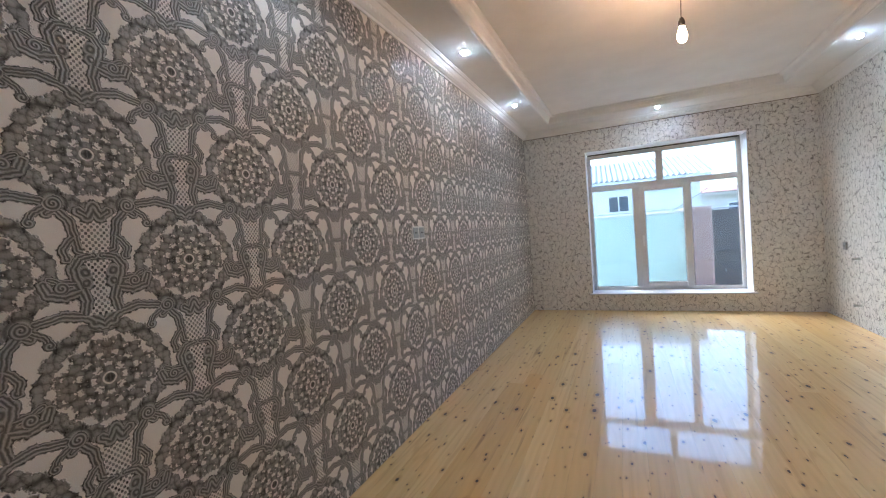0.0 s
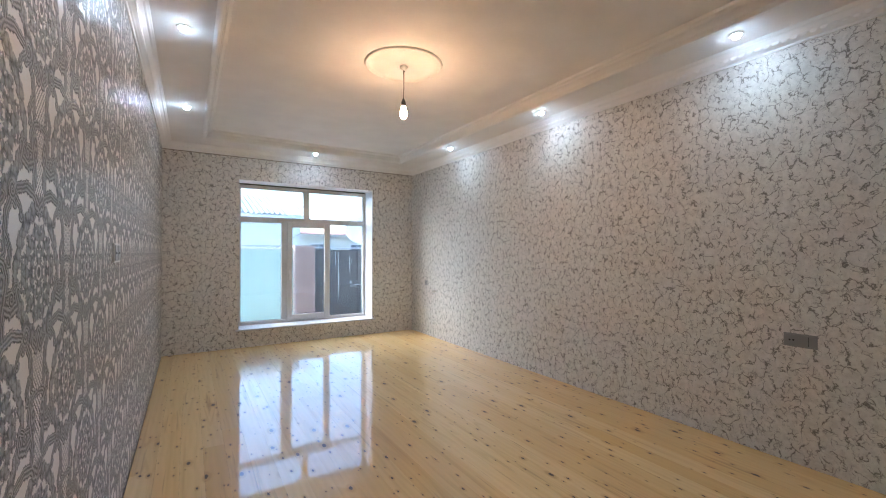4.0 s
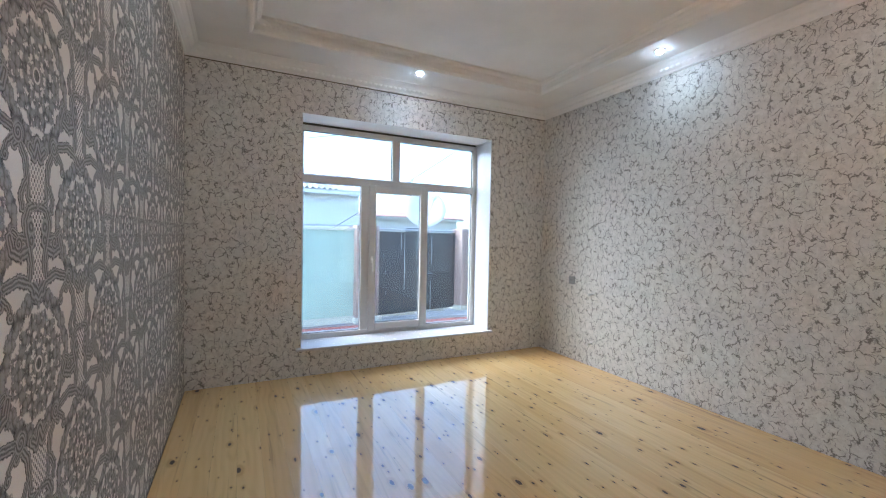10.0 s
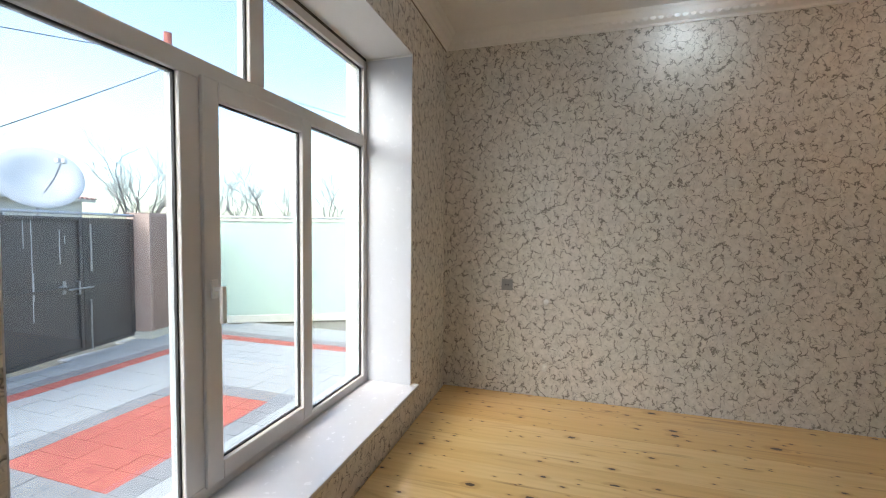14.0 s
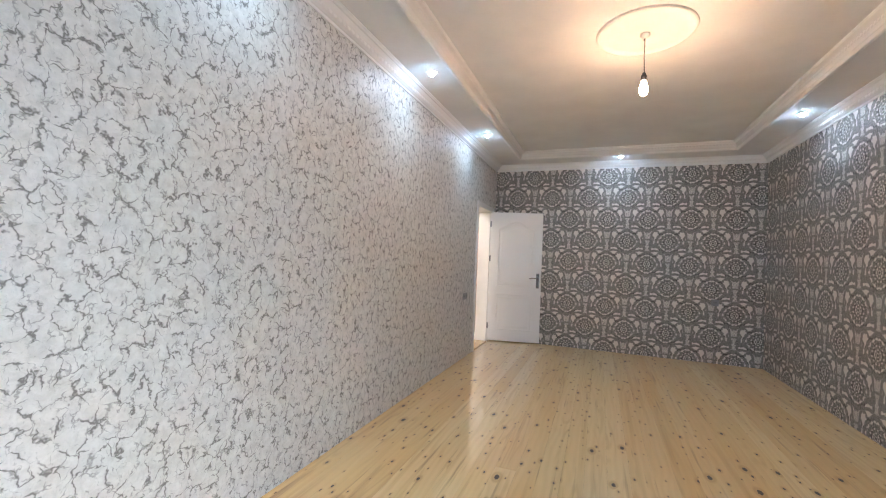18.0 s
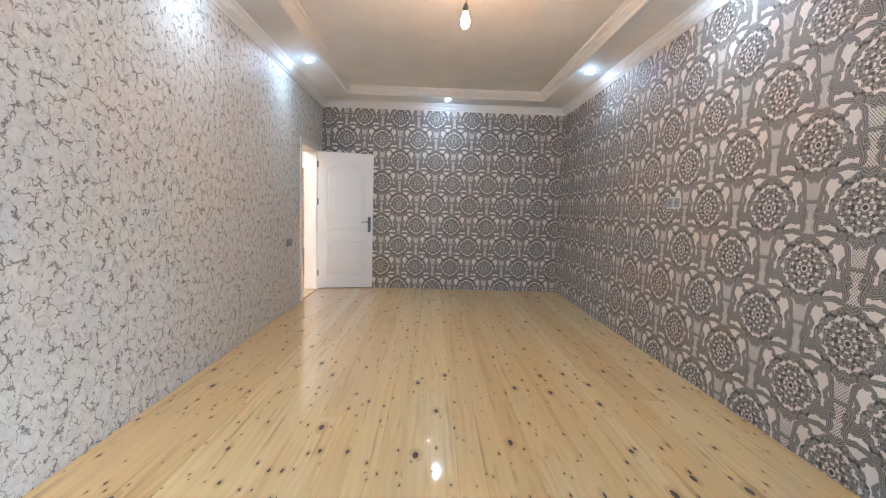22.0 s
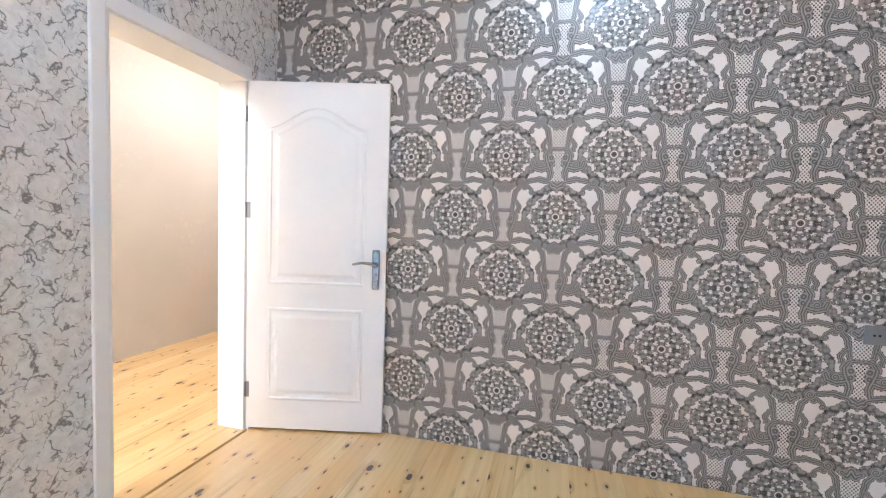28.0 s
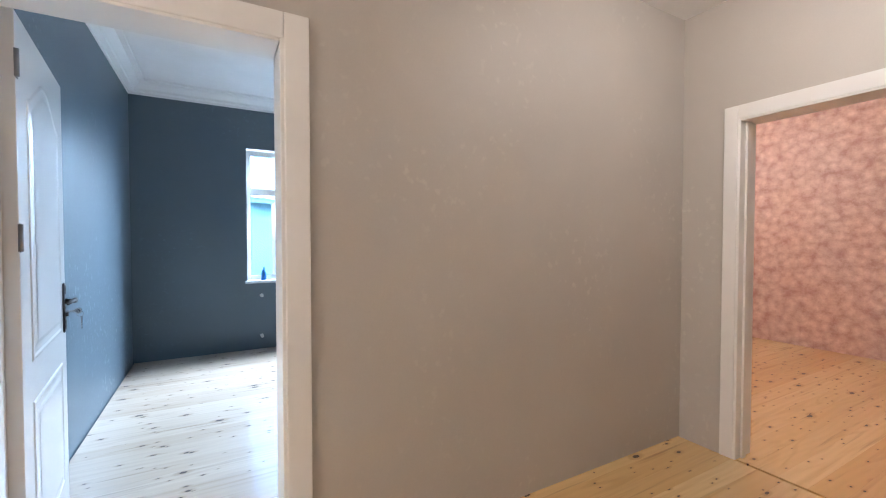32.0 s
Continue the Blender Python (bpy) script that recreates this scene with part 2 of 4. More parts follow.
    # bands that frame the urn, hooks at its sides, the curling wave below, and the foot arches between the urns
    bands = ((((18.0, 35), (12.4, 28), (11.2, 20), (9.4, 11), (2, 7.0)), 3.0, 2.8),
             (((10.5, 19), (14.0, 15.6), (16.8, 11.4), (15.8, 5.6)), 2.3, 2.8),
             (((2.5, 7.6), (9.5, 5.6), (13.2, 0), (12.2, -7), (10.2, -12)), 2.6, 4.0),
             (((10, -13.0), (18, -15.6), (25.4, -13.4), (27.6, -8.0)), 4.0, 3.2),
             (((12.5, -8.6), (19.5, -8.2), (24.6, -5.4)), 2.8, 1.9),
             (((9.4, -13), (7.6, -20), (9.0, -28)), 3.6, 3.4),
             (((0, -35.5), (8, -29.6), (20, -26.8), (33, -29.4)), 4.0, 2.5),
             (((0, 37), (3.4, 31), (7.4, 34)), 4.4, 3.2),
             (((20, 38.6), (27, 39.6)), 4.2, 2.4),
             (((18, 36), (23.0, 32.6)), 3.6, 2.0),
             (((22, 37.0), (29.0, 32.6), (31.6, 27.0)), 2.8, 2.0))
    coils = ((19.4, 38.4, 6.2), (30.6, 27.0, 2.8), (15.4, 6.0, 3.2), (19.6, -11.0, 4.4), (7.4, -3.0, 5.0), (7.4, -9.6, 4.6), (4.0, -33.0, 5.0), (38.6, -30.6, 6.2))
    body = None
    for points, r0, r1 in bands:
        body = stroke(body, points, r0, r1)
    for u, v, r in coils:
        body = disc(body, u, v, r)
    frill = noise_of(tree, vec(tree, qu, qv, 40.0), 0.52, 1, 0.5) - 0.5
    scroll = body + ragged * 0.3 + frill * 0.75 - 1.06
    # a wreath of small leaves, pointed at its sides, round a lace rosette
    mu = mu + body * 1e-6
    radius = ((mu * 0.97).high(0.01) ** 1.8 + (mv * 0.97).high(0.01) ** 1.8) ** (1 / 1.8)
    turn = mv.op("ARCTAN2", mu)
    leafy = (turn * 18.0).cos() * 1.6 + ragged * 8.0
    point = (mv * -0.30).op("EXPONENT") * 2.6
    ring = (radius - 31.8 - point).abs() * (1 / 4.2) + leafy * 0.13 + frill * 0.9 - 1.0
    facet = ((mu * 0.90).high(0.01) ** 1.6 + (mv * 0.98).high(0.01) ** 1.6) ** (1 / 1.6)
    lobed = facet + (turn * 12.0).cos() * 1.7 + ragged * 6.0 - 25.0
    open_lace = noise_of(tree, vec(tree, mu, mv, 17.0), 0.36, 1, 0.4).step(0.62, 0.68)
    gap = (radius - 8.6 + ragged * 4.0).abs().step(1.5, 0.8) * (turn * 8.0).cos().step(-0.5, -0.1)
    gap = gap.high((radius - 15.4 + ragged * 5.0).abs().step(1.6, 0.8) * (turn * 12.0 + 3.14).cos().step(-0.1, 0.25))
    gap = gap.high((radius - 3.4).abs().step(0.9, 0.4))
    lace = open_lace.high(gap) * radius.step(4.4, 5.2).high(gap)
    ink = scroll.step(0.10, -0.10).high(ring.step(0.12, -0.12)).high(lobed.step(0.6, -0.6) * (1.0 - lace))
    # woven urn and stem: dark diamonds in a light net
    qu = qu + ink * 1e-6
    net = (qu * 1.96).cos() * (qv * 1.65).cos()
    bowl = (qu - 7.2 - (qv - 14.0) * 0.10).step(0.4, -0.4) * (qv - 9.0).step(-0.4, 0.4) * (qv - 27.0).step(0.4, -0.4)
    stem = (qu - 3.4 - (qv + 5.0).high(0.0) * 0.42 - (qv * -1.0 - 22.0).high(0.0) * 0.6).step(0.4, -0.4) * (qv + 29.0).step(-0.4, 0.4) * (qv - 4.4).step(0.4, -0.4)
    woven = bowl.high(stem)
    cover = woven.pick(net.step(0.02, 0.30), ink)
    # ribs run along the bands, coils wind, petals crowd in wreath and rosette
    ribs = (body * 9.2 + curly * 1.2).cos()
    for cu, cv, size in ((19.4, 38.4, 4.8), (19.4, -10.8, 3.8), (30.6, 27.0, 2.4)):
        eu, ev = qu - cu, qv - cv
        far = (eu * eu + ev * ev).sqrt()
        ribs = far.less(size).pick((far * 3.0 - ev.op("ARCTAN2", eu)).sin(), ribs)
    cell = num(tree, cells_of(tree, vec(tree, mu, mv, 1.0), 0.24).outputs["Distance"])
    petals = (cell * 3.6 + ragged * 3.0 - 0.4).cos()
    rise = scroll.step(0.06, -0.06).pick(ribs, petals) * 0.5 + 0.5
    outer = scroll.low(ring)
    lip = outer.abs().step(0.34, 0.05) * cover
    thread = noise_of(tree, place, 900, 2)
    tone = (rise * 0.66 + thread * 0.14 + noise_of(tree, place, 9, 2) * 0.14 + 0.12 - lip * 0.36 - (1.0 - scroll.step(0.06, -0.06)) * 0.12 - lobed.step(1.0, -1.0) * 0.12).clip()
    dark = blend(tree, tone, (0.028, 0.022, 0.017), (0.46, 0.425, 0.385))
    fleck = noise_of(tree, place, 420, 3)
    ground = blend(tree, fleck.step(0.3, 0.7), (0.79, 0.715, 0.65), (0.87, 0.81, 0.755))
    tree.links.new((cover * 0.2).socket, shader.inputs["Metallic"])
    finish(tree, shader, blend(tree, cover, ground, dark), cover * 0.08 + (thread * 0.12 + 0.27),
           cover * (rise * 0.6 + 0.6 - lip * 0.3) + fleck * 0.06, 0.0055, 0.8)
    return mat


def crackle(name, axis):
    """Stone-look paper: pale marbled ground, broken smoky veins round hand-sized flakes, finer twigs and flecks between."""
    mat, tree, shader, place, xyz = begin(name)
    s, h = xyz[axis], xyz[2]
    w1 = noise_of(tree, vec(tree, s, h, 0.3), 13.0, 3, 0.6) - 0.5
    w2 = noise_of(tree, vec(tree, s, h, 7.7), 13.0, 3, 0.6) - 0.5
    jag = noise_of(tree, vec(tree, s, h, 3.0), 95.0, 3, 0.65) - 0.5
    bu, bv = s + w1 * 0.13, h * 0.84 + w2 * 0.13
    edge = num(tree, cells_of(tree, vec(tree, bu, bv), 14.5, "DISTANCE_TO_EDGE").outputs["Distance"]) + jag * 0.07
    gap = noise_of(tree, vec(tree, s, h * 0.8, 21.0), 20.0, 2, 0.5)
    veins = (edge / (gap.step(0.40, 0.66) * 0.075 + 0.010)).step(1.4, 0.2) * gap.step(0.40, 0.52)
    edge2 = num(tree, cells_of(tree, vec(tree, s + w2 * 0.12 + 5.0, h * 0.62 + w1 * 0.12), 25.0, "DISTANCE_TO_EDGE").outputs["Distance"]) + jag * 0.10
    gap2 = noise_of(tree, vec(tree, s, h * 0.7, 33.0), 24.0, 2)
    twigs = (edge2 / (gap2.step(0.44, 0.72) * 0.10 + 0.010)).step(1.4, 0.2) * gap2.step(0.44, 0.58)
    flecks = noise_of(tree, vec(tree, s * 1.2, h * 0.75, 50.0), 105.0, 3, 0.6).step(0.60, 0.69) * noise_of(tree, vec(tree, s, h, 61.0), 17.0, 2).step(0.42, 0.60)
    cloud = noise_of(tree, place, 26, 5, 0.68, 0.4)
    broad = noise_of(tree, place, 2.2, 2)
    heart = cells_of(tree, vec(tree, bu, bv), 14.5)
    mid = tree.nodes.new("ShaderNodeSeparateXYZ")
    tree.links.new(heart.outputs["Position"], mid.inputs[0])
    lean = ((bu - num(tree, mid.outputs[0])) * 9.0 - (bv - num(tree, mid.outputs[1])) * 6.0 + cloud * 0.5 - 0.25).clip()
    smoke = edge.step(0.30, 0.0) * gap.step(0.36, 0.60)
    pale = blend(tree, broad.step(0.35, 0.65), (0.775, 0.765, 0.72), (0.785, 0.745, 0.705))
    body = blend(tree, (cloud.step(0.36, 0.72) * 0.72).high(smoke * 0.60).high(lean * 0.8), pale, (0.50, 0.47, 0.43))
    mark = veins.high(twigs * 0.66).high(flecks * 0.36)
    col = blend(tree, mark * 0.84, body, (0.130, 0.117, 0.101))
    finish(tree, shader, col, cloud * 0.2 + 0.38, mark * -1.0 + cloud * 0.35, 0.0012, 0.5)
    return mat


def rolled(name, colour, fleck_colour, flecks=0.0, sheen=0.5):
    """Plain structured wall paper with a few rubbed spots."""
    mat, tree, shader, place, _ = begin(name)
    weave = noise_of(tree, place, 160, 3)
    cloud = noise_of(tree, place, 1.6, 3)
    spots = noise_of(tree, place, 24, 2).step(0.60, 0.70) * noise_of(tree, place, 1.1, 2).step(0.45, 0.62)
    dark = tuple(c * 0.9 for c in colour)
    col = blend(tree, (cloud * 0.7 + weave * 0.3).step(0.3, 0.7), dark, colour)
    col = blend(tree, spots * flecks, col, fleck_colour)
    finish(tree, shader, col, spots * -0.1 + (weave * 0.2 + sheen - 0.1), weave, 0.001, 0.35)
    return mat


def blossoms(name):
    """Pink paper with overlapping blown roses."""
    mat, tree, shader, place, xyz = begin(name)
    flat = vec(tree, xyz[0] + xyz[1], xyz[2])
    w = noise_of(tree, flat, 9.0, 3) - 0.5
    bent = vec(tree, xyz[0] + xyz[1] + w * 0.08, xyz[2] + w * 0.06)
    d = num(tree, cells_of(tree, bent, 9.0).outputs["Distance"])
    petals = (d * 22.0 + w * 16.0).sin() * 0.5 + 0.5
    soft = noise_of(tree, flat, 13.0, 5, 0.7)
    col = blend(tree, (d * 0.45 + soft * 1.0).step(0.35, 0.95), (0.86, 0.68, 0.60), (0.46, 0.26, 0.215))
    col = blend(tree, (petals * 0.18).clip(), col, (0.62, 0.40, 0.35))
    finish(tree, shader, col, 0.5, soft, 0.001, 0.4)
    return mat


def pine(name, deep=(0.72, 0.445, 0.165), light=(0.87, 0.645, 0.31)):
    """Varnished knotty pine board; grain along y, each board of its own cut."""
    mat, tree, shader, place, xyz = begin(name)
    info = tree.nodes.new("ShaderNodeObjectInfo")
    r = num(tree, info.outputs["Random"])
    x, y = xyz[0] + r * 31.7, xyz[1] + r * 57.3
    drift = noise_of(tree, vec(tree, x * 2.0, y * 0.7, r * 9.0), 1.6, 2) - 0.5
    fibre = noise_of(tree, vec(tree, x * 80.0, y * 1.3), 1.0, 4, 0.62)
    rings = ((x + drift * 0.16) * 150.0 + fibre * 4.0).sin() * 0.5 + 0.5
    broad = noise_of(tree, vec(tree, x * 14.0, y * 0.9, 4.0), 1.0, 3)
    knots, halos = None, None
    for across, along, seed, reach in ((7.2, 3.6, 0.0, 0.082), (11.5, 5.2, 41.0, 0.06)):
        spot = cells_of(tree, vec(tree, x * across + seed, y * along), 1.0)
        tint = tree.nodes.new("ShaderNodeSeparateColor")
        tree.links.new(spot.outputs["Color"], tint.inputs[0])
        chance, size = num(tree, tint.outputs[0]), num(tree, tint.outputs[1])
        here = chance.more(0.2 if seed == 0.0 else 0.45)
        wob = num(tree, spot.outputs["Distance"]) + (noise_of(tree, place, 90, 3) - 0.5) * 0.08
        r0 = (size ** 3.0) * reach + 0.027
        knot = ((wob - r0) * 42.0).step(0.5, -0.5) * here
        halo = ((wob - r0 * 2.3) * 11.0).step(0.5, -0.5) * here
        knots, halos = (knot, halo) if knots is None else (knots.high(knot), halos.high(halo))
    grain = fibre.step(0.36, 0.66)
    heart = noise_of(tree, vec(tree, x * 17.0, y * 0.42, 8.0), 1.0, 2).step(0.56, 0.74)
    burn = noise_of(tree, vec(tree, x * 26.0, y * 1.1, 30.0), 1.0, 3).step(0.61, 0.74)
    flame = noise_of(tree, vec(tree, x * 5.0, y * 0.55, 12.0), 1.0, 2)
    figure = ((flame * 70.0 + fibre * 4.0).sin()).step(0.1, 1.0) * noise_of(tree, vec(tree, x * 7.0, y * 0.8, 30.0), 1.0, 2).step(0.46, 0.64)
    base = blend(tree, (r * 0.8 + broad * 0.5 - 0.15).clip(), deep, light)
    col = blend(tree, rings * fibre * 0.30, base, tuple(c * 0.8 for c in deep))
    col = blend(tree, (heart * (grain * 0.6 + 0.4) * 0.62).high(figure * 0.30), col, tuple(c * f for c, f in zip(deep, (0.66, 0.55, 0.46))))
    col = blend(tree, burn * (grain * 0.7 + 0.3) * 0.75, col, (0.22, 0.095, 0.03))
    col = blend(tree, halos * 0.42, col, tuple(c * f for c, f in zip(deep, (0.6, 0.5, 0.4))))
    col = blend(tree, knots * 0.96, col, (0.034, 0.015, 0.007))
    spread = tree.nodes.new("ShaderNodeSeparateXYZ")
    tree.links.new(tree.nodes.new("ShaderNodeNewGeometry").outputs["Position"], spread.inputs[0])
    wave = noise_of(tree, vec(tree, num(tree, spread.outputs[0]) * 3.6, num(tree, spread.outputs[1]) * 1.3), 1.0, 2)
    shader.inputs["Coat Weight"].default_value, shader.inputs["Coat Roughness"].default_value = 0.9, 0.06
    shader.inputs["Coat IOR"].default_value = 1.8
    smear = noise_of(tree, vec(tree, x * 6.0, y * 1.2), 1.0, 3)
    finish(tree, shader, col, smear * 0.2 + 0.28, wave * 1.0 + fibre * 0.02, 0.0055, 0.38)
    return mat


def glass(name, tint=(1, 1, 1)):
    mat, tree, shader, _, _ = begin(name)
    shader.inputs["Base Color"].default_value = (*tint, 1)
    shader.inputs["Transmission Weight"].default_value, shader.inputs["Roughness"].default_value = 1.0, 0.0
    shader.inputs["IOR"].default_value = 1.45
    return mat


WHITE = plain("white_wall_paint", (0.84, 0.83, 0.815), 0.55, grain=60, vary=0.05)
CEIL = plain("ceiling_paint", (0.86, 0.845, 0.83), 0.7, grain=50, vary=0.06)
STUCCO = plain("white_moulding", (0.87, 0.86, 0.845), 0.55, grain=90, vary=0.03)
LACQUER = plain("white_door_lacquer", (0.84, 0.82, 0.795), 0.32, grain=30, vary=0.03, bump=0.0003, coat=0.25)
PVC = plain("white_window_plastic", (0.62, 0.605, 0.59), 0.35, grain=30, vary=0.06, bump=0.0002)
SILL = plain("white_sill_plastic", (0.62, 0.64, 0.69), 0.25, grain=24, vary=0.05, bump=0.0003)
RUBBER = plain("black_gasket", (0.02, 0.02, 0.022), 0.6, grain=80)
FOAM = plain("dark_mounting_gap", (0.10, 0.085, 0.065), 0.9, grain=200, vary=0.6)
CHROME = plain("brushed_chrome", (0.40, 0.40, 0.42), 0.18, metal=1.0, grain=120, vary=0.1)
RING = plain("bright_spot_ring", (0.78, 0.78, 0.79), 0.3, metal=0.4, grain=60, vary=0.04)
DARK_METAL = plain("dark_bronze_fitting", (0.09, 0.085, 0.085), 0.35, metal=0.8, grain=120)
HINGE = plain("zinc_hinge", (0.30, 0.30, 0.31), 0.4, metal=1.0, grain=120)
PLASTIC = plain("white_switch_plastic", (0.78, 0.77, 0.75), 0.3, grain=60, vary=0.03)
GREY_PLASTIC = plain("silver_switch_plastic", (0.29, 0.29, 0.29), 0.35, metal=0.3, grain=60, vary=0.06)
INSERT = plain("pale_grey_insert", (0.36, 0.39, 0.40), 0.35, grain=60, vary=0.05)
SLOT = plain("dark_socket_hole", (0.03, 0.03, 0.03), 0.6, grain=60)
PIPE = plain("white_plastic_pipe", (0.80, 0.79, 0.76), 0.4, grain=40)
CORD = plain("dark_cord", (0.07, 0.06, 0.055), 0.6, grain=200)
SUBFLOOR = plain("floor_base", (0.12, 0.09, 0.06), 0.8, grain=50)
GLASS = glass("window_glass", (0.345, 0.425, 0.48))
PINE = pine("varnished_pine")
# blue room copy of the pine, paled to imitate the window's sheen
SHEEN_PINE = pine("pale_sheen_pine", (0.66, 0.50, 0.36), (0.80, 0.66, 0.52))
DAMASK_LONG = damask("damask_paper_long", 1, 1.185, 1.285)
DAMASK_END = damask("damask_paper_end", 0, 2.181, 1.60)
CRACKLE_LONG = crackle("crackle_paper_long", 1)
CRACKLE_END = crackle("crackle_paper_end", 0)
BEIGE = rolled("beige_hall_paper", (0.56, 0.515, 0.466), (0.66, 0.62, 0.55), 0.5)
BLUE = rolled("slate_blue_paper", (0.12, 0.16, 0.19), (0.2, 0.27, 0.33), 0.25, 0.42)
PINK = blossoms("rose_paper")
COOL_LENS = glow("cool_led_lens", (0.55, 0.76, 1.0), LENS_GLOW)
WARM_BULB = glow("warm_bulb_glass", (1.0, 0.60, 0.35), BULB_GLOW)
ADDED_HALL_LENS = glow("added_hall_lens", (1.0, 0.91, 0.79), HALL_GLOW)
ROSE_BULB = glow("rose_room_bulb_glass", (1.0, 0.88, 0.74), ROSE_GLOW)


# ---- the large structure ----
W, L, YB = 3.59, 6.72, -0.06          # room width, window wall, end wall
PAPER, SOFFIT, TRAY, TOP = 2.665, 2.75, 2.84, 3.0
HALL_W, HALL_E, HALL_S, HALL_N = 3.775, 5.41, -2.02, 4.0
BLUE_W, BLUE_E, BLUE_N = 5.56, 9.03, 1.345
GROUND = -0.75


def wall(name, along, face0, face1, start, end, z0, z1, openings, mats, label):
    """A wall along x or y between two faces, with openings (from, to, bottom, top); mats: low face, high face, reveals."""
    bm = bmesh.new()
    cuts = sorted(openings)
    spans, here = [], start
    for a, b, bottom, top in cuts:
        spans.append((here, a, z0, z1))
        if bottom > z0:
            spans.append((a, b, z0, bottom))
        if top < z1:
            spans.append((a, b, top, z1))
        here = b
    spans.append((here, end, z0, z1))
    for a, b, lo, hi in spans:
        box(bm, *((face0, face1, a, b) if along == "y" else (a, b, face0, face1)), lo, hi)
    axis = 0 if along == "y" else 1
    for f in bm.faces:
        n = f.normal[axis]
        f.material_index = 0 if n < -0.5 else 1 if n > 0.5 else 2
    return structure(name, bm, *mats, label=label)


OUTSIDE = plain("cream_facade_render", (0.72, 0.69, 0.60), 0.85, grain=70, vary=0.08, bump=0.002)
DOOR = (0.165, 0.95, -0.026, 2.005)
BLUE_DOOR = (0.362, 1.17, -0.026, 1.985)
PINK_DOOR = (4.30, 5.10, -0.026, 1.96)
WIN = (0.885, 2.86, 0.25, 2.345)

wall("wall_west", "y", -0.25, 0.0, YB - 0.2, 7.27, -0.12, TOP, [], (OUTSIDE, DAMASK_LONG, WHITE), "grey and cream damask wallpaper with raised medallions")
wall("wall_south", "x", YB - 0.2, YB, 0.0, W, -0.12, TOP, [], (PINK, DAMASK_END, WHITE), "grey and cream damask wallpaper on the end wall")
wall("wall_east", "y", W, HALL_W, HALL_S - 0.15, L, -0.12, TOP, [DOOR], (CRACKLE_LONG, BEIGE, WHITE), "pale stone-look wallpaper with smoky veins")
wall("wall_north", "x", L, 7.11, 0.0, HALL_W, -0.12, TOP, [WIN], (CRACKLE_END, OUTSIDE, WHITE), "stone-look wallpaper round a wide window")
wall("facade", "x", 7.11, 7.27, 0.0, HALL_W + 6.0, GROUND, TOP + 0.3, [(0.74, 3.0, 0.2, 2.48)], (OUTSIDE, OUTSIDE, OUTSIDE), "cream rendered outer wall")
wall("hall_wall_east", "y", HALL_E, BLUE_W, HALL_S - 0.15, HALL_N, -0.12, TOP, [BLUE_DOOR], (BEIGE, BLUE, WHITE), "beige papered hall wall")
wall("hall_wall_south", "x", HALL_S - 0.15, HALL_S, HALL_W, HALL_E, -0.12, TOP, [PINK_DOOR], (PINK, BEIGE, WHITE), "beige papered wall with a door opening")
wall("hall_wall_north", "x", HALL_N, HALL_N + 0.15, HALL_W, BLUE_W, -0.12, TOP, [], (BEIGE, BEIGE, WHITE), "beige papered hall end")
wall("blue_wall_north", "x", BLUE_N, BLUE_N + 0.15, BLUE_W, BLUE_E + 0.3, -0.12, TOP, [], (BLUE, BEIGE, WHITE), "slate blue wallpaper")
wall("blue_wall_south", "x", HALL_S - 0.15, HALL_S, BLUE_W, BLUE_E + 0.3, -0.12, TOP, [], (PINK, BLUE, WHITE), "slate blue wallpaper")
wall("blue_wall_east", "y", BLUE_E, BLUE_E + 0.3, HALL_S, BLUE_N, -0.12, TOP, [(-1.75, 0.278, 0.785, 2.30)], (BLUE, OUTSIDE, WHITE), "slate blue wallpaper round a window")
wall("pink_wall_south", "x", -5.65, -5.5, 2.3, 7.6, -0.12, TOP, [], (OUTSIDE, PINK, WHITE), "rose pink flowered wallpaper")
wall("pink_wall_west", "y", 2.15, 2.3, -5.65, YB - 0.2, -0.12, TOP, [], (OUTSIDE, PINK, WHITE), "rose pink flowered wallpaper")
wall("pink_wall_east", "y", 7.6, 7.75, -5.65, HALL_S - 0.15, -0.12, TOP, [], (PINK, OUTSIDE, WHITE), "rose pink flowered wallpaper")

# ceilings
TX0, TX1, TY0, TY1 = 0.47, 3.125, 0.42, 6.23
bm = bmesh.new()
box(bm, 0, TX0, YB, L, SOFFIT, TOP), box(bm, TX1, W, YB, L, SOFFIT, TOP)
box(bm, TX0, TX1, YB, TY0, SOFFIT, TOP), box(bm, TX0, TX1, TY1, L, SOFFIT, TOP)
box(bm, TX0, TX1, TY0, TY1, TRAY, TOP)
structure("ceiling", bm, CEIL, label="white plaster ceiling with a raised tray")
structure("hall_ceiling", boxed(HALL_W, HALL_E, HALL_S, HALL_N, 2.65, TOP), CEIL, label="white hall ceiling")
structure("blue_room_ceiling", boxed(BLUE_W, BLUE_E, HALL_S, BLUE_N, 2.86, TOP), CEIL, label="white ceiling of the blue room")
structure("pink_room_ceiling", boxed(2.3, 7.6, -5.5, HALL_S - 0.15, 2.8, TOP), CEIL, label="white ceiling of the pink room")
structure("roof", boxed(-0.6, 9.6, -6.0, 7.6, TOP + 0.3, TOP + 0.42), OUTSIDE, label="flat house roof")


# cornices
def arc(d0, z0, d1, z1, n=6, hollow=True):
    rows = []
    for k in range(n + 1):
        t = k / n * math.pi / 2
        rows.append((d0 + (d1 - d0) * (1 - math.cos(t)), z0 + (z1 - z0) * math.sin(t)) if hollow else (d0 + (d1 - d0) * math.sin(t), z0 + (z1 - z0) * (1 - math.cos(t))))
    return rows


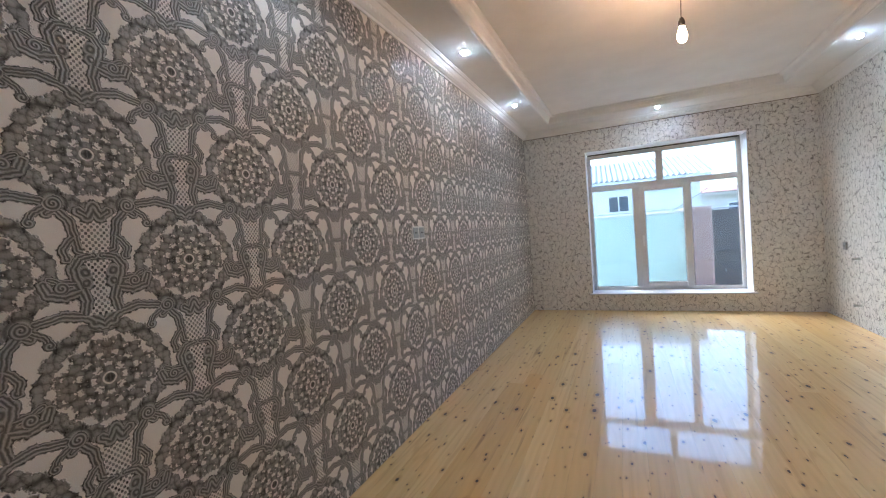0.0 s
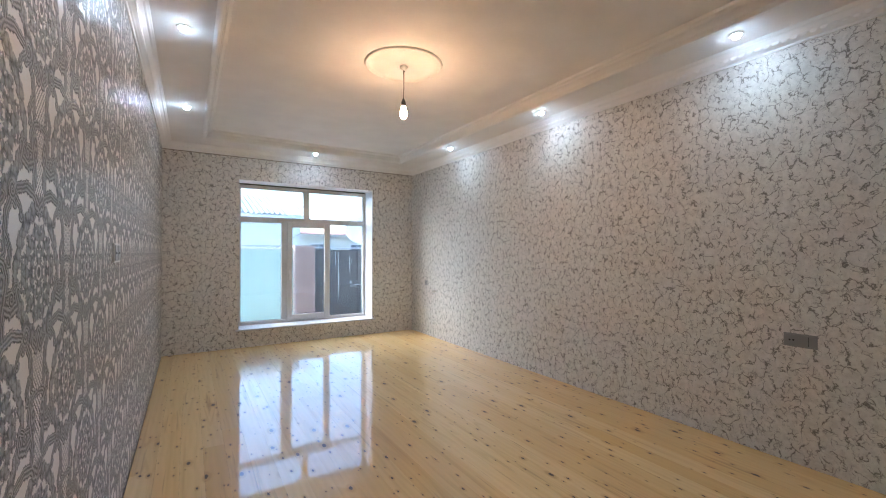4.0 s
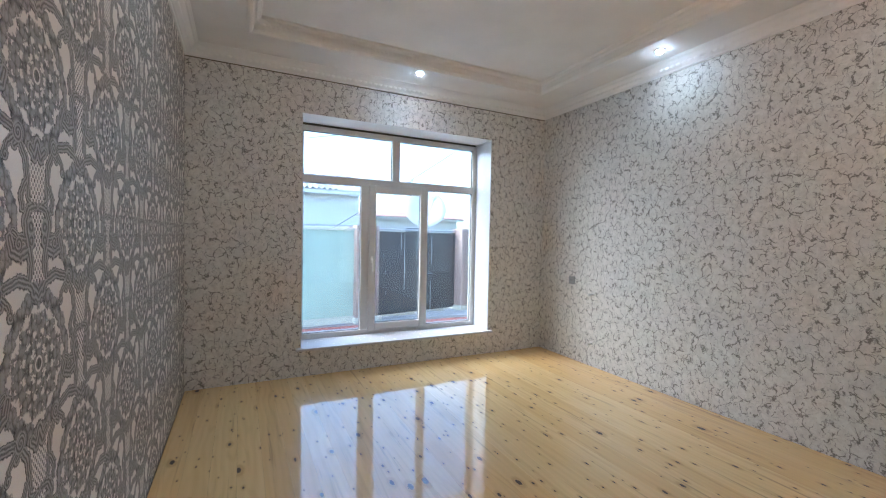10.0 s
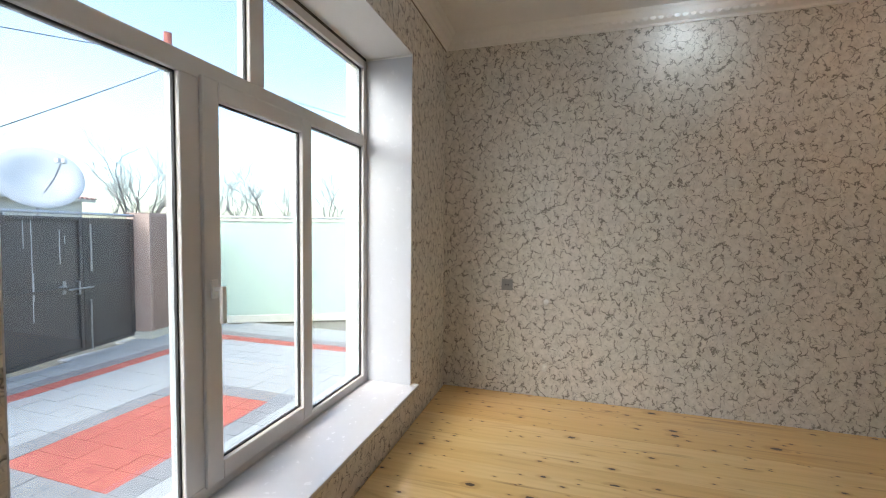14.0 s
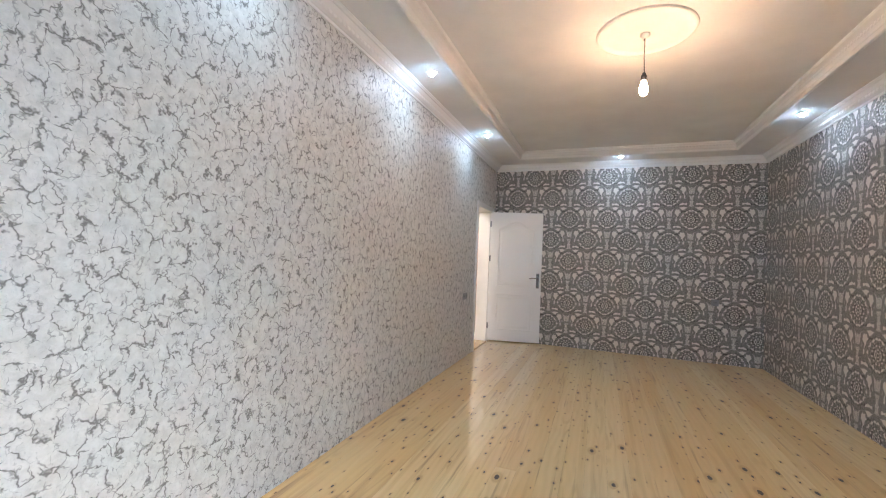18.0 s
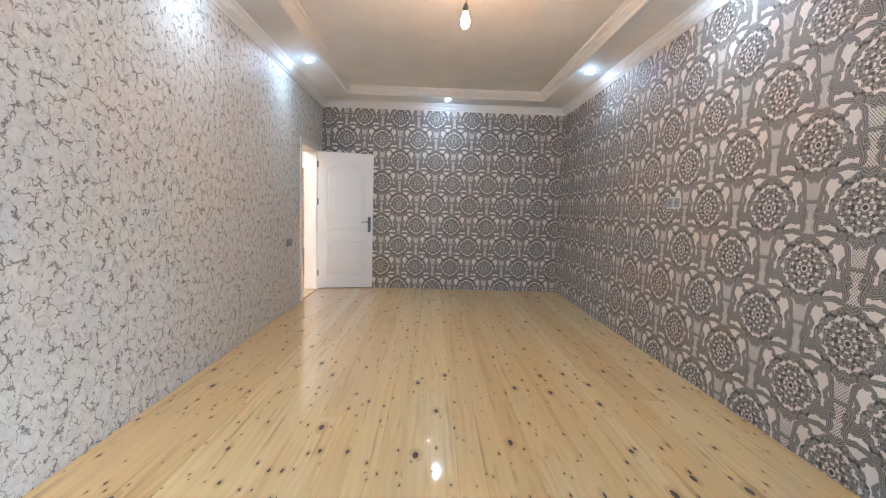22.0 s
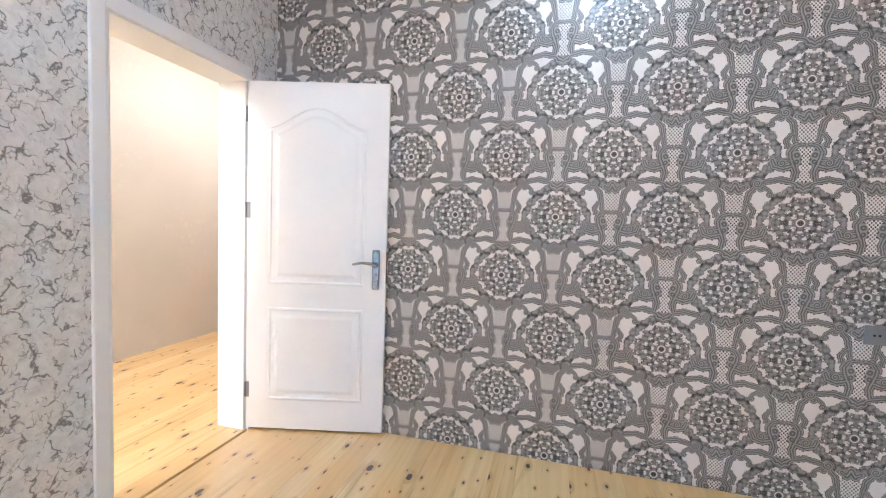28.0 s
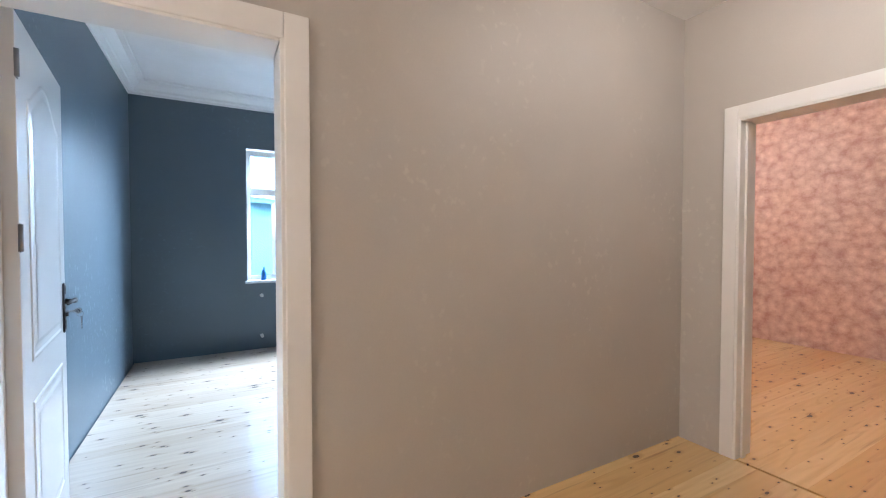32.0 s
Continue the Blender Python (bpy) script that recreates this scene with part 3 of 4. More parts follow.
def beads(place, count_step, size, parent, name="leaf_relief", depth=0.006):
    """A row of raised leaf scallops along straight runs (start, end, outwards)."""
    bm = bmesh.new()
    for a, b, out in place:
        a, b, out = Vector(a), Vector(b), Vector(out)
        n = max(1, int((b - a).length / count_step))
        d = (b - a).normalized()
        up = Vector((0, 0, 1))
        for k in range(n):
            c = a + (b - a) * ((k + 0.5) / n)
            w, hgt, dep = count_step * 0.46, size, depth
            tip = bm.verts.new(c + out * dep * 0.9 + up * hgt * -0.1)
            rim = [bm.verts.new(c + d * w * math.cos(q) + up * hgt * 0.5 * math.sin(q) - out * 0.002) for q in [i * math.pi / 3 for i in range(6)]]
            for i in range(6):
                bm.faces.new((rim[i], rim[(i + 1) % 6], tip))
    bmesh.ops.recalc_face_normals(bm, faces=bm.faces)
    ob = part(name, bm, STUCCO, parent, smooth=True)
    tagged(ob, kind="stuff")


def runs(x0, x1, y0, y1, inset, z):
    i = inset
    return [((x0 + i, y0 + i, z), (x1 - i, y0 + i, z), (0, 0.75, -0.66)), ((x0 + i, y1 - i, z), (x1 - i, y1 - i, z), (0, -0.75, -0.66)),
            ((x0 + i, y0 + i, z), (x0 + i, y1 - i, z), (0.75, 0, -0.66)), ((x1 - i, y0 + i, z), (x1 - i, y1 - i, z), (-0.75, 0, -0.66))]


profile = [(0.0, PAPER - 0.004), (0.010, PAPER - 0.004), (0.014, PAPER + 0.010)] + [(0.022, PAPER + 0.014), (0.036, PAPER + 0.026), (0.062, PAPER + 0.054), (0.074, PAPER + 0.066), (0.084, PAPER + 0.069), (0.092, PAPER + 0.076), (0.100, SOFFIT - 0.004), (0.102, SOFFIT + 0.002)]
cornice = structure("cornice_trim", rect_sweep(profile, 0, W, YB, L), STUCCO, label="white plaster cornice with leaf relief")
beads(runs(0, W, YB, L, 0.048, PAPER + 0.039), 0.048, 0.046, cornice)
tray_profile = [(-0.038, SOFFIT - 0.001), (-0.036, SOFFIT - 0.012), (-0.020, SOFFIT - 0.018), (-0.006, SOFFIT - 0.014), (0.004, SOFFIT + 0.002)] + arc(0.008, SOFFIT + 0.006, 0.040, TRAY - 0.022) + [(0.052, TRAY - 0.018), (0.058, TRAY - 0.006), (0.060, TRAY + 0.002)]
tray_trim = structure("tray_trim", rect_sweep(tray_profile, TX0, TX1, TY0, TY1), STUCCO, label="white plaster moulding round the ceiling tray")
beads(runs(TX0, TX1, TY0, TY1, 0.022, TRAY - 0.047), 0.036, 0.030, tray_trim, depth=0.005)
bp = 2.735
blue_profile = [(0, bp), (0.012, bp), (0.016, bp + 0.02), (0.05, bp + 0.03), (0.055, bp + 0.05), (0.10, bp + 0.09), (0.11, bp + 0.11), (0.15, bp + 0.115), (0.155, 2.862)]
structure("blue_room_cornice_trim", rect_sweep(blue_profile, BLUE_W, BLUE_E, HALL_S, BLUE_N), STUCCO, label="white stepped cornice in the blue room")


# thin brown strip on the window wall, imitating the cornice's soft shadow
CORNICE_SHADE = plain("brown_cornice_shade", (0.22, 0.18, 0.135), 0.9, grain=60, vary=0.5)
structure("cornice_shade_trim", boxed(0.0, W, L - 0.003, L, PAPER - 0.012, PAPER + 0.004), CORNICE_SHADE, label="thin dark strip painted as the shade under the cornice")


# ---- door linings and casings ----
def casing(name, along, wall_at, out, a, b, top, lining0, lining1, label, width=0.075, cut_low=None, tuck=0.0):
    """Jamb lining through the wall and flat architraves; out is +1 or -1, the side the casing lies on."""
    base = structure(name, bmesh.new(), LACQUER, label=label)

    def put(kind, s0, s1, d0, d1, z0, z1, rim=0.004):
        bm = boxed(*((d0, d1, s0, s1) if along == "y" else (s0, s1, d0, d1)), z0, z1, rim=rim)
        part(kind, bm, LACQUER, base)
    t = 0.022
    put("jamb", a, a + t, lining0 + tuck, lining1, 0.0, top)
    put("jamb", b - t, b, lining0, lining1, 0.0, top)
    put("head", a + t, b - t, lining0, lining1, top - t, top)
    put("stop", b - t - 0.012, b - t, lining0 + 0.08, lining1 - 0.055, 0.0, top - t, 0.002)
    for side, w0 in out:
        d0, d1 = sorted((w0, w0 + 0.016 * side))
        lo = width if cut_low is None else cut_low
        low_end = a + 0.008 if side > 0 or not tuck else a - 0.045
        put("architrave", low_end - lo + 0.004, low_end, d0, d1, 0.0, top + width - 0.008, 0.005)
        put("architrave", b - 0.008, b + width - 0.012, d0, d1, 0.0, top + width - 0.008, 0.005)
        put("architrave", a + 0.008, b - 0.008, d0 + 0.001, d1 - 0.001 if side > 0 else d1, top - 0.012, top + width - 0.008, 0.005)
    return base


casing("door_frame_1", "y", W, [(-1, W - 0.001), (1, HALL_W + 0.001)], DOOR[0], DOOR[1], DOOR[3], W - 0.012, HALL_W + 0.012, "white lacquered door frame", 0.062, tuck=0.028)
casing("door_frame_2", "y", HALL_E, [(-1, HALL_E - 0.001), (1, BLUE_W + 0.001)], BLUE_DOOR[0], BLUE_DOOR[1], BLUE_DOOR[3], HALL_E - 0.012, BLUE_W + 0.012, "white lacquered door frame", 0.09)
casing("door_frame_3", "x", HALL_S, [(1, HALL_S + 0.001), (-1, HALL_S - 0.151)], PINK_DOOR[0], PINK_DOOR[1], PINK_DOOR[3], HALL_S - 0.162, HALL_S + 0.012, "white lacquered door frame")
part("strike_plate", boxed(5.072, 5.0785, HALL_S - 0.07, HALL_S - 0.045, 0.86, 0.98, rim=0.001), DARK_METAL, bpy.data.objects["door_frame_3"])
part("strike_plate", boxed(W + 0.07, W + 0.095, 0.922, 0.9285, 0.9, 1.03, rim=0.001), DARK_METAL, bpy.data.objects["door_frame_1"])


def door_leaf(name, label, at, width, metal, flip=1, high=1.993):
    """A moulded two-panel leaf with an arched upper panel; local x from the hinge, z up, faces at y 0 and 0.04."""
    base = thing(name, label, "door", at)
    leaf = part("leaf", boxed(0, width, 0, 0.04, 0.013, high, rim=0.003), LACQUER, base)
    l, r = 0.125 * width / 0.8, width - 0.125 * width / 0.8
    low = [(l, 0.185), (r, 0.185), (r, 0.725), (l, 0.725)]
    upper = [(l, 0.86), (r, 0.86), (r, 1.735)]
    for k in range(1, 12):
        u = k / 12
        upper.append((r + (l - r) * u, 1.735 + 0.115 * (math.sin(math.pi * u) ** 2) ** 0.8))
    upper.append((l, 1.735))
    ogee = [(0.0, 0.0004), (0.005, 0.0039), (0.013, 0.0048), (0.020, 0.0014), (0.034, 0.0008), (0.044, 0.0014), (0.058, 0.0044), (0.064, 0.0050)]
    for outline in (low, upper):
        for side in (0, 1):
            bm = loop_sweep(outline, ogee)
            if side:
                bm.transform(Matrix.Translation((0, 0.04, 0)) @ Matrix.Scale(-1, 4, (0, 1, 0)))
                bmesh.ops.reverse_faces(bm, faces=bm.faces)
            part("panel_moulding", bm, LACQUER, leaf)
            bm = bmesh.new()
            y = -0.0064 if side == 0 else 0.0464
            # raised field, inset from the moulding
            ins = []
            n = len(outline)
            for i in range(n):
                a, b, c = Vector(outline[i - 1]), Vector(outline[i]), Vector(outline[(i + 1) % n])
                d1, d2 = (b - a).normalized(), (c - b).normalized()
                m = (Vector((-d1.y, d1.x)) + Vector((-d2.y, d2.x))).normalized()
                m /= max(0.4, m.dot(Vector((-d1.y, d1.x))))
                ins.append(b + m * 0.0635)
            f = bm.faces.new([bm.verts.new((p.x, y, p.y)) for p in ins])
            bmesh.ops.triangulate(bm, faces=[f])
            part("panel_field", bm, LACQUER, leaf)
    for side, y in ((-1, 0.0), (1, 0.04)):
        hx, hz = width - 0.055, 0.987
        y0, y1 = sorted((y, y + side * 0.008))
        plate = part("handle_plate", boxed(hx - 0.021, hx + 0.021, y0, y1, hz - 0.14, hz + 0.085, rim=0.006), metal, base, "metal handle plate")
        part("inlay", boxed(hx - 0.013, hx + 0.013, *sorted((y + side * 0.006, y + side * 0.0105)), hz + 0.035, hz + 0.075, rim=0.003), metal, plate)
        part("inlay", boxed(hx - 0.013, hx + 0.013, *sorted((y + side * 0.006, y + side * 0.0105)), hz - 0.125, hz - 0.085, rim=0.003), metal, plate)
        part("collar", turned([(0.0, 0), (0.014, 0), (0.014, 0.012), (0.010, 0.02), (0.010, 0.045), (0.0, 0.045)], 16, Matrix.Translation((hx, y, hz)) @ Matrix.Rotation(radians(90 if side < 0 else -90), 4, "X")), metal, plate, smooth=True)
        yy = y + side * 0.042
        part("lever", tube([(hx + 0.006, yy, hz), (hx - 0.03, yy + side * 0.004, hz + 0.010), (hx - 0.07, yy + side * 0.003, hz + 0.013), (hx - 0.105, yy - side * 0.004, hz + 0.006), (hx - 0.125, yy - side * 0.01, hz + 0.001)], [0.010, 0.009, 0.008, 0.007, 0.006], 10), metal, plate, smooth=True)
        part("lock_cylinder", turned([(0.0, 0), (0.009, 0), (0.009, 0.012), (0.0, 0.012)], 14, Matrix.Translation((hx, y + side * 0.006, hz - 0.06)) @ Matrix.Rotation(radians(90 if side < 0 else -90), 4, "X")), metal, plate)
    part("latch_plate", boxed(width - 0.0005, width + 0.0015, 0.008, 0.032, 0.88, 1.06), metal, base)
    for z in (0.24, 1.275, 1.81):
        side_y = -0.004 if flip > 0 else 0.044
        hinge = part("hinge", tube([(-0.004, side_y, z - 0.042), (-0.004, side_y, z + 0.042)], 0.0065, 10), HINGE, base, "small metal hinge", smooth=True)
        part("hinge_leaf", boxed(0.0, 0.020, *sorted((side_y * 0.6 if flip > 0 else 0.0424, 0.0 if flip > 0 else 0.04)), z - 0.045, z + 0.045, rim=0.0008), HINGE, hinge)
    return base


# the leaf swings into the room and stands open near the end wall
hinge, free = Vector((3.603, 0.172)), Vector((2.828, -0.014))
d = (free - hinge).normalized()
m = Matrix.Identity(4)
m.col[0][:3], m.col[1][:3], m.col[2][:3] = (d.x, d.y, 0), (d.y, -d.x, 0), (0, 0, 1)
m.col[3][:3] = (hinge.x, hinge.y, 0)
if m.to_3x3().determinant() < 0:
    m.col[1][:3] = (-d.y, d.x, 0)
back = Vector((m.col[1][0], m.col[1][1]))
if back.y > 0:
    m.col[3][:3] = (hinge.x - 0.04 * back.x, hinge.y - 0.04 * back.y, 0)
door_leaf("room_door", "white moulded door with arched panel, standing open against damask wall", m, 0.797, CHROME, 1 if back.y < 0 else -1)
door_leaf("blue_room_door", "white moulded door with dark lever handle, opened into blue room", pose(BLUE_W + 0.030, 1.116, 0, 0, 0, 6.5), 0.79, DARK_METAL, 1, 1.972)


# keys left in the lock of the blue room door
lock = bpy.data.objects["blue_room_door"]
kx, kz = 0.79 - 0.055, 0.94
key = part("key", boxed(kx - 0.002, kx + 0.002, -0.040, -0.012, kz - 0.006, kz + 0.006, rim=0.001), CHROME, lock, "steel key in the lock")
part("key_bow", turned([(0.010, -0.0015), (0.014, -0.0015), (0.014, 0.0015), (0.010, 0.0015), (0.010, -0.0015)], 16, Matrix.Translation((kx, -0.050, kz)) @ Matrix.Rotation(radians(90), 4, "Y")), CHROME, key)
part("key_ring", tube([(kx, -0.058 + 0.012 * math.sin(a * 0.628), kz - 0.016 + 0.012 * math.cos(a * 0.628)) for a in range(11)], 0.0012, 6), CHROME, key)
part("spare_key", boxed(kx - 0.010, kx + 0.010, -0.064, -0.060, kz - 0.055, kz - 0.028, rim=0.001), CHROME, key)
part("spare_key_blade", boxed(kx - 0.004, kx + 0.004, -0.064, -0.061, kz - 0.085, kz - 0.055, rim=0.0005), CHROME, key)


# ---- windows ----
def window(name, along, at, deep, a, b, z0, z1, posts, transom, tops, sash, label):
    """A plastic window: outer frame, posts (from, to) below the transom, posts in the top light, one opening sash (from, to)."""
    base = structure(name, bmesh.new(), PVC, label=label)
    fr = 0.05

    def put(kind, s0, s1, d0, d1, lo, hi, mat=PVC, rim=0.006, parent=None):
        bm = boxed(*((s0, s1, d0, d1) if along == "x" else (d0, d1, s0, s1)), lo, hi, rim=rim)
        return part(kind, bm, mat, parent or base)
    d0, d1 = (at, at + deep)
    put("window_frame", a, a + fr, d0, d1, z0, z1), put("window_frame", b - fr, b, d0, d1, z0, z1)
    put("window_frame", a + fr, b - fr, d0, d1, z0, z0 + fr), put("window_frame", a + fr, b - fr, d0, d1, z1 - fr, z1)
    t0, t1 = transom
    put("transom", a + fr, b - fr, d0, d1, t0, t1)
    for p, q in posts:
        put("post", p, q, d0, d1, z0 + fr, t0)
    for p, q in tops:
        put("post", p, q, d0, d1, t1, z1 - fr)

    def pane(s0, s1, lo, hi, parent=None, shift=0.0):
        mid = (d0 + d1) / 2 + shift
        g = put("pane", s0 - 0.004, s1 + 0.004, mid - 0.003, mid + 0.003, lo - 0.004, hi + 0.004, GLASS, 0, parent)
        g.visible_shadow = False
        for u0, u1, v0, v1 in ((s0, s0 + 0.006, lo, hi), (s1 - 0.006, s1, lo, hi), (s0 + 0.006, s1 - 0.006, lo, lo + 0.006), (s0 + 0.006, s1 - 0.006, hi - 0.006, hi)):
            put("gasket", u0, u1, mid - 0.016, mid - 0.004, v0, v1, RUBBER, 0, parent)
    edges = [a + fr] + [v for p in posts for v in p] + [b - fr]
    for s0, s1 in zip(edges[::2], edges[1::2]):
        if sash and abs((s0 + s1) / 2 - sum(sash) / 2) < 0.1:
            q0, q1, w = sash[0], sash[1], 0.075
            lo, hi = z0 + fr - 0.012, t0 + 0.014
            fin = at - 0.014
            wing = put("sash", q0, q0 + w, fin, fin + 0.06, lo, hi, PVC, 0.008)
            put("sash_side", q1 - w, q1, fin, fin + 0.06, lo, hi, PVC, 0.008, wing)
            put("sash_rail", q0 + w, q1 - w, fin, fin + 0.06, lo, lo + w, PVC, 0.008, wing)
            put("sash_rail", q0 + w, q1 - w, fin, fin + 0.06, hi - w, hi, PVC, 0.008, wing)
            pane(q0 + w, q1 - w, lo + w, hi - w, wing, -0.012)
            hz = 1.03
            rose = put("handle_plate", q0 + 0.022, q0 + 0.05, fin - 0.011, fin, hz - 0.035, hz + 0.035, PLASTIC, 0.004, wing)
            put("handle", q0 + 0.027, q0 + 0.046, fin - 0.052, fin - 0.034, hz - 0.125, hz + 0.012, PLASTIC, 0.006, wing)
            put("handle_neck", q0 + 0.028, q0 + 0.045, fin - 0.046, fin - 0.008, hz - 0.009, hz + 0.009, PLASTIC, 0.004, wing)
        else:
            pane(s0, s1, z0 + fr, t0)
    edges = [a + fr] + [v for p in tops for v in p] + [b - fr]
    for s0, s1 in zip(edges[::2], edges[1::2]):
        pane(s0, s1, t1, z1 - fr)
    return base


win = window("window_1", "x", 7.03, 0.07, WIN[0], WIN[1], 0.252, 2.325, [(1.505, 1.585), (2.228, 2.25)], (1.780, 1.852), [(1.832, 1.915)], (1.583, 2.232), "white plastic window with opening middle sash")
part("gap", boxed(WIN[0] + 0.01, WIN[1] - 0.01, 7.034, 7.09, 2.326, 2.344), FOAM, win, "dark unfilled mounting gap")
part("gap_seam", boxed(WIN[0] + 0.001, WIN[0] + 0.004, 6.99, 7.03, 0.7, 1.1), FOAM, win)
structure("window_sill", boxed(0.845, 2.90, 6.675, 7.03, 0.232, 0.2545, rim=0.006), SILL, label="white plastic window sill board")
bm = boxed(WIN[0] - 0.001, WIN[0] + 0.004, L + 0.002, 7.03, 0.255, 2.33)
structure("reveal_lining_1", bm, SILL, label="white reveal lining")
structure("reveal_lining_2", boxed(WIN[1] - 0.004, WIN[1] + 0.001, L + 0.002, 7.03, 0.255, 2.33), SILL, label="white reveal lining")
# only the northern end is in view; the rest is widened to admit light
window("window_2", "y", BLUE_E + 0.14, 0.07, -1.75, 0.278, 0.79, 2.30, [(-0.42, -0.36)], (1.80, 1.86), [], None, "white plastic window")
structure("blue_room_sill", boxed(BLUE_E - 0.03, BLUE_E + 0.14, -1.78, 0.30, 0.762, 0.79, rim=0.005), SILL, label="white plastic window sill")


# ---- lamps ----
def downlight(at, watts=SPOT_POWER, tone=(0.58, 0.82, 1.0), lens=None, wide=False):
    base = thing("recessed_spotlight", "round white recessed ceiling spotlight, switched on; in the hall added unseen", "ceiling light", pose(*at), "recessed spotlights")
    part("trim_ring", turned([(0.030, 0.004), (0.044, 0.002), (0.046, -0.003), (0.041, -0.009), (0.032, -0.008), (0.029, 0.0)], 28), RING, base, "glossy ring", smooth=True)
    part("lens", turned([(0.0, -0.030), (0.010, -0.029), (0.019, -0.024), (0.024, -0.014), (0.0265, -0.002), (0.0265, 0.001), (0.0, 0.001)], 24), lens or COOL_LENS, base, "glowing glass", smooth=True)
    if watts:
        data = bpy.data.lights.new("spot_glow", "POINT" if wide else "SPOT")
        data.energy, data.color, data.shadow_soft_size = watts, tone, 0.18 if wide else 0.028
        if not wide:
            data.spot_size, data.spot_blend = radians(158), 1.0
        ob = new("spot_glow", data)
        ob.matrix_world = pose(at[0], at[1], at[2] - (0.2 if wide else 0.034))
    return base


for x, y in ((3.312, 1.63), (3.315, 3.365), (3.305, 5.05), (0.275, 1.63), (0.268, 3.425), (0.272, 5.08), (1.775, 0.30), (1.838, 6.345)):
    downlight((x, y, SOFFIT))
# added area lamp outside the blue room, out of view, standing in for sky light
day = bpy.data.lights.new("sky_fill_lamp", "AREA")
day.shape, day.size, day.size_y, day.energy, day.color = "RECTANGLE", 1.8, 1.2, BLUE_SKY_FILL, (0.64, 0.82, 1.0)
new("sky_fill_lamp", day).matrix_world = look((BLUE_E + 1.25, -1.75, 2.9), (BLUE_E - 1.2, 0.1, 0.6))
# hall lamps out of view: northern light inferred and split, southern added to brighten walls
for x, y, k in ((4.5, 2.35, 0.20), (4.5, 3.55, 1.05), (4.45, -1.2, 0.17)):
    downlight((x, y, 2.65), HALL_SPOT * k, (1.0, 0.91, 0.81), ADDED_HALL_LENS, True)


def pendant(at, drop, glass_mat, label):
    """A bare bulb on a cord; at is the point on the ceiling."""
    base = thing("pendant_bulb", label, "pendant light", pose(*at), "bare bulbs")
    part("ceiling_cup", turned([(0.0, 0), (0.030, 0), (0.032, -0.008), (0.022, -0.022), (0.006, -0.03), (0.0, -0.03)], 24), STUCCO, base, smooth=True)
    part("hook", tube([(0, 0, -0.02), (0.008, 0, -0.04), (0.0, 0.004, -0.05)], 0.003, 6), DARK_METAL, base)
    part("cord", tube([(0, 0, -0.02), (0.003, 0.001, -drop * 0.4), (-0.002, 0, -drop * 0.75), (0, 0, -drop + 0.10)], 0.0032, 6), CORD, base, "thin dark cord")
    z = -drop
    part("lamp_holder", turned([(0.0, z + 0.105), (0.010, z + 0.105), (0.015, z + 0.09), (0.019, z + 0.085), (0.020, z + 0.05), (0.0, z + 0.05)], 20), CORD, base, "dark lamp holder", smooth=True)
    part("bulb", turned([(0.0, z - 0.050), (0.010, z - 0.048), (0.020, z - 0.040), (0.026, z - 0.026), (0.028, z - 0.010), (0.026, z + 0.008), (0.019, z + 0.03), (0.015, z + 0.05), (0.0, z + 0.05)], 24), glass_mat, base, "glowing warm bulb", smooth=True)
    return base


ROSE_AT = (1.765, 3.345, TRAY)
rose = thing("ceiling_rose", "round white plaster ceiling rose with raised rim", "ceiling rose", pose(*ROSE_AT))
part("disc", turned([(0.0, -0.003), (0.05, -0.008), (0.07, -0.003), (0.17, -0.003), (0.24, -0.003), (0.284, -0.003), (0.290, -0.011), (0.299, -0.014), (0.308, -0.011), (0.314, 0.001), (0.0, 0.001)], 64), CEIL, rose, smooth=True)
pendant((ROSE_AT[0], ROSE_AT[1], TRAY - 0.012), 0.37, WARM_BULB, "bare warm bulb hanging on a thin cord from ceiling rose")
pendant((6.6, -3.4, 2.80), 0.3, ROSE_BULB, "bare warm bulb hanging from the pink room ceiling")


# ---- sockets, switches, pipe stubs ----
def socket(name, at, gangs, mat, label, toggles=False, size=0.085):
    """A wall plate in its own plane: local x along the wall, y out of it, z up."""
    base = thing(name, label, "wall socket" if not toggles else "switch", at)
    wide = size * gangs
    part("frame", boxed(-wide / 2, wide / 2, 0.0, 0.008, -size / 2, size / 2, rim=0.003), mat, base)
    for k in range(gangs):
        c = -wide / 2 + size * (k + 0.5)
        q = size * 0.40
        face = part("rocker" if toggles and k == 0 else "insert", boxed(c - q, c + q, 0.006, 0.011, -q, q, rim=0.002), INSERT if mat is PLASTIC else GREY_PLASTIC, base, "brushed silver insert")
        if not (toggles and k == 0):
            for s in (-0.0095, 0.0095):
                part("hole", turned([(0.0, 0), (0.0055, 0), (0.0055, 0.0012), (0.0, 0.0012)], 10, Matrix.Translation((c + s, 0.0107, 0)) @ Matrix.Rotation(radians(-90), 4, "X")), SLOT, face)
        else:
            part("seam", boxed(c - 0.001, c + 0.001, 0.0105, 0.0116, -0.03, 0.03), SLOT, face)
    return base


socket("damask_wall_socket", pose(0.0, 2.895, 1.328, 0, 0, -90), 2, PLASTIC, "white double socket with silver inserts on damask wall", size=0.092)
socket("end_wall_socket", pose(0.55, YB, 0.806, 0, 0, 0), 1, GREY_PLASTIC, "silver socket on the end damask wall")
socket("door_side_socket", pose(W, 1.395, 0.78, 0, 0, 90), 2, GREY_PLASTIC, "silver switch and socket pair beside the door", True)
socket("window_side_socket", pose(W, 6.21, 0.84, 0, 0, 90), 1, GREY_PLASTIC, "silver socket on pale stone-look wall")


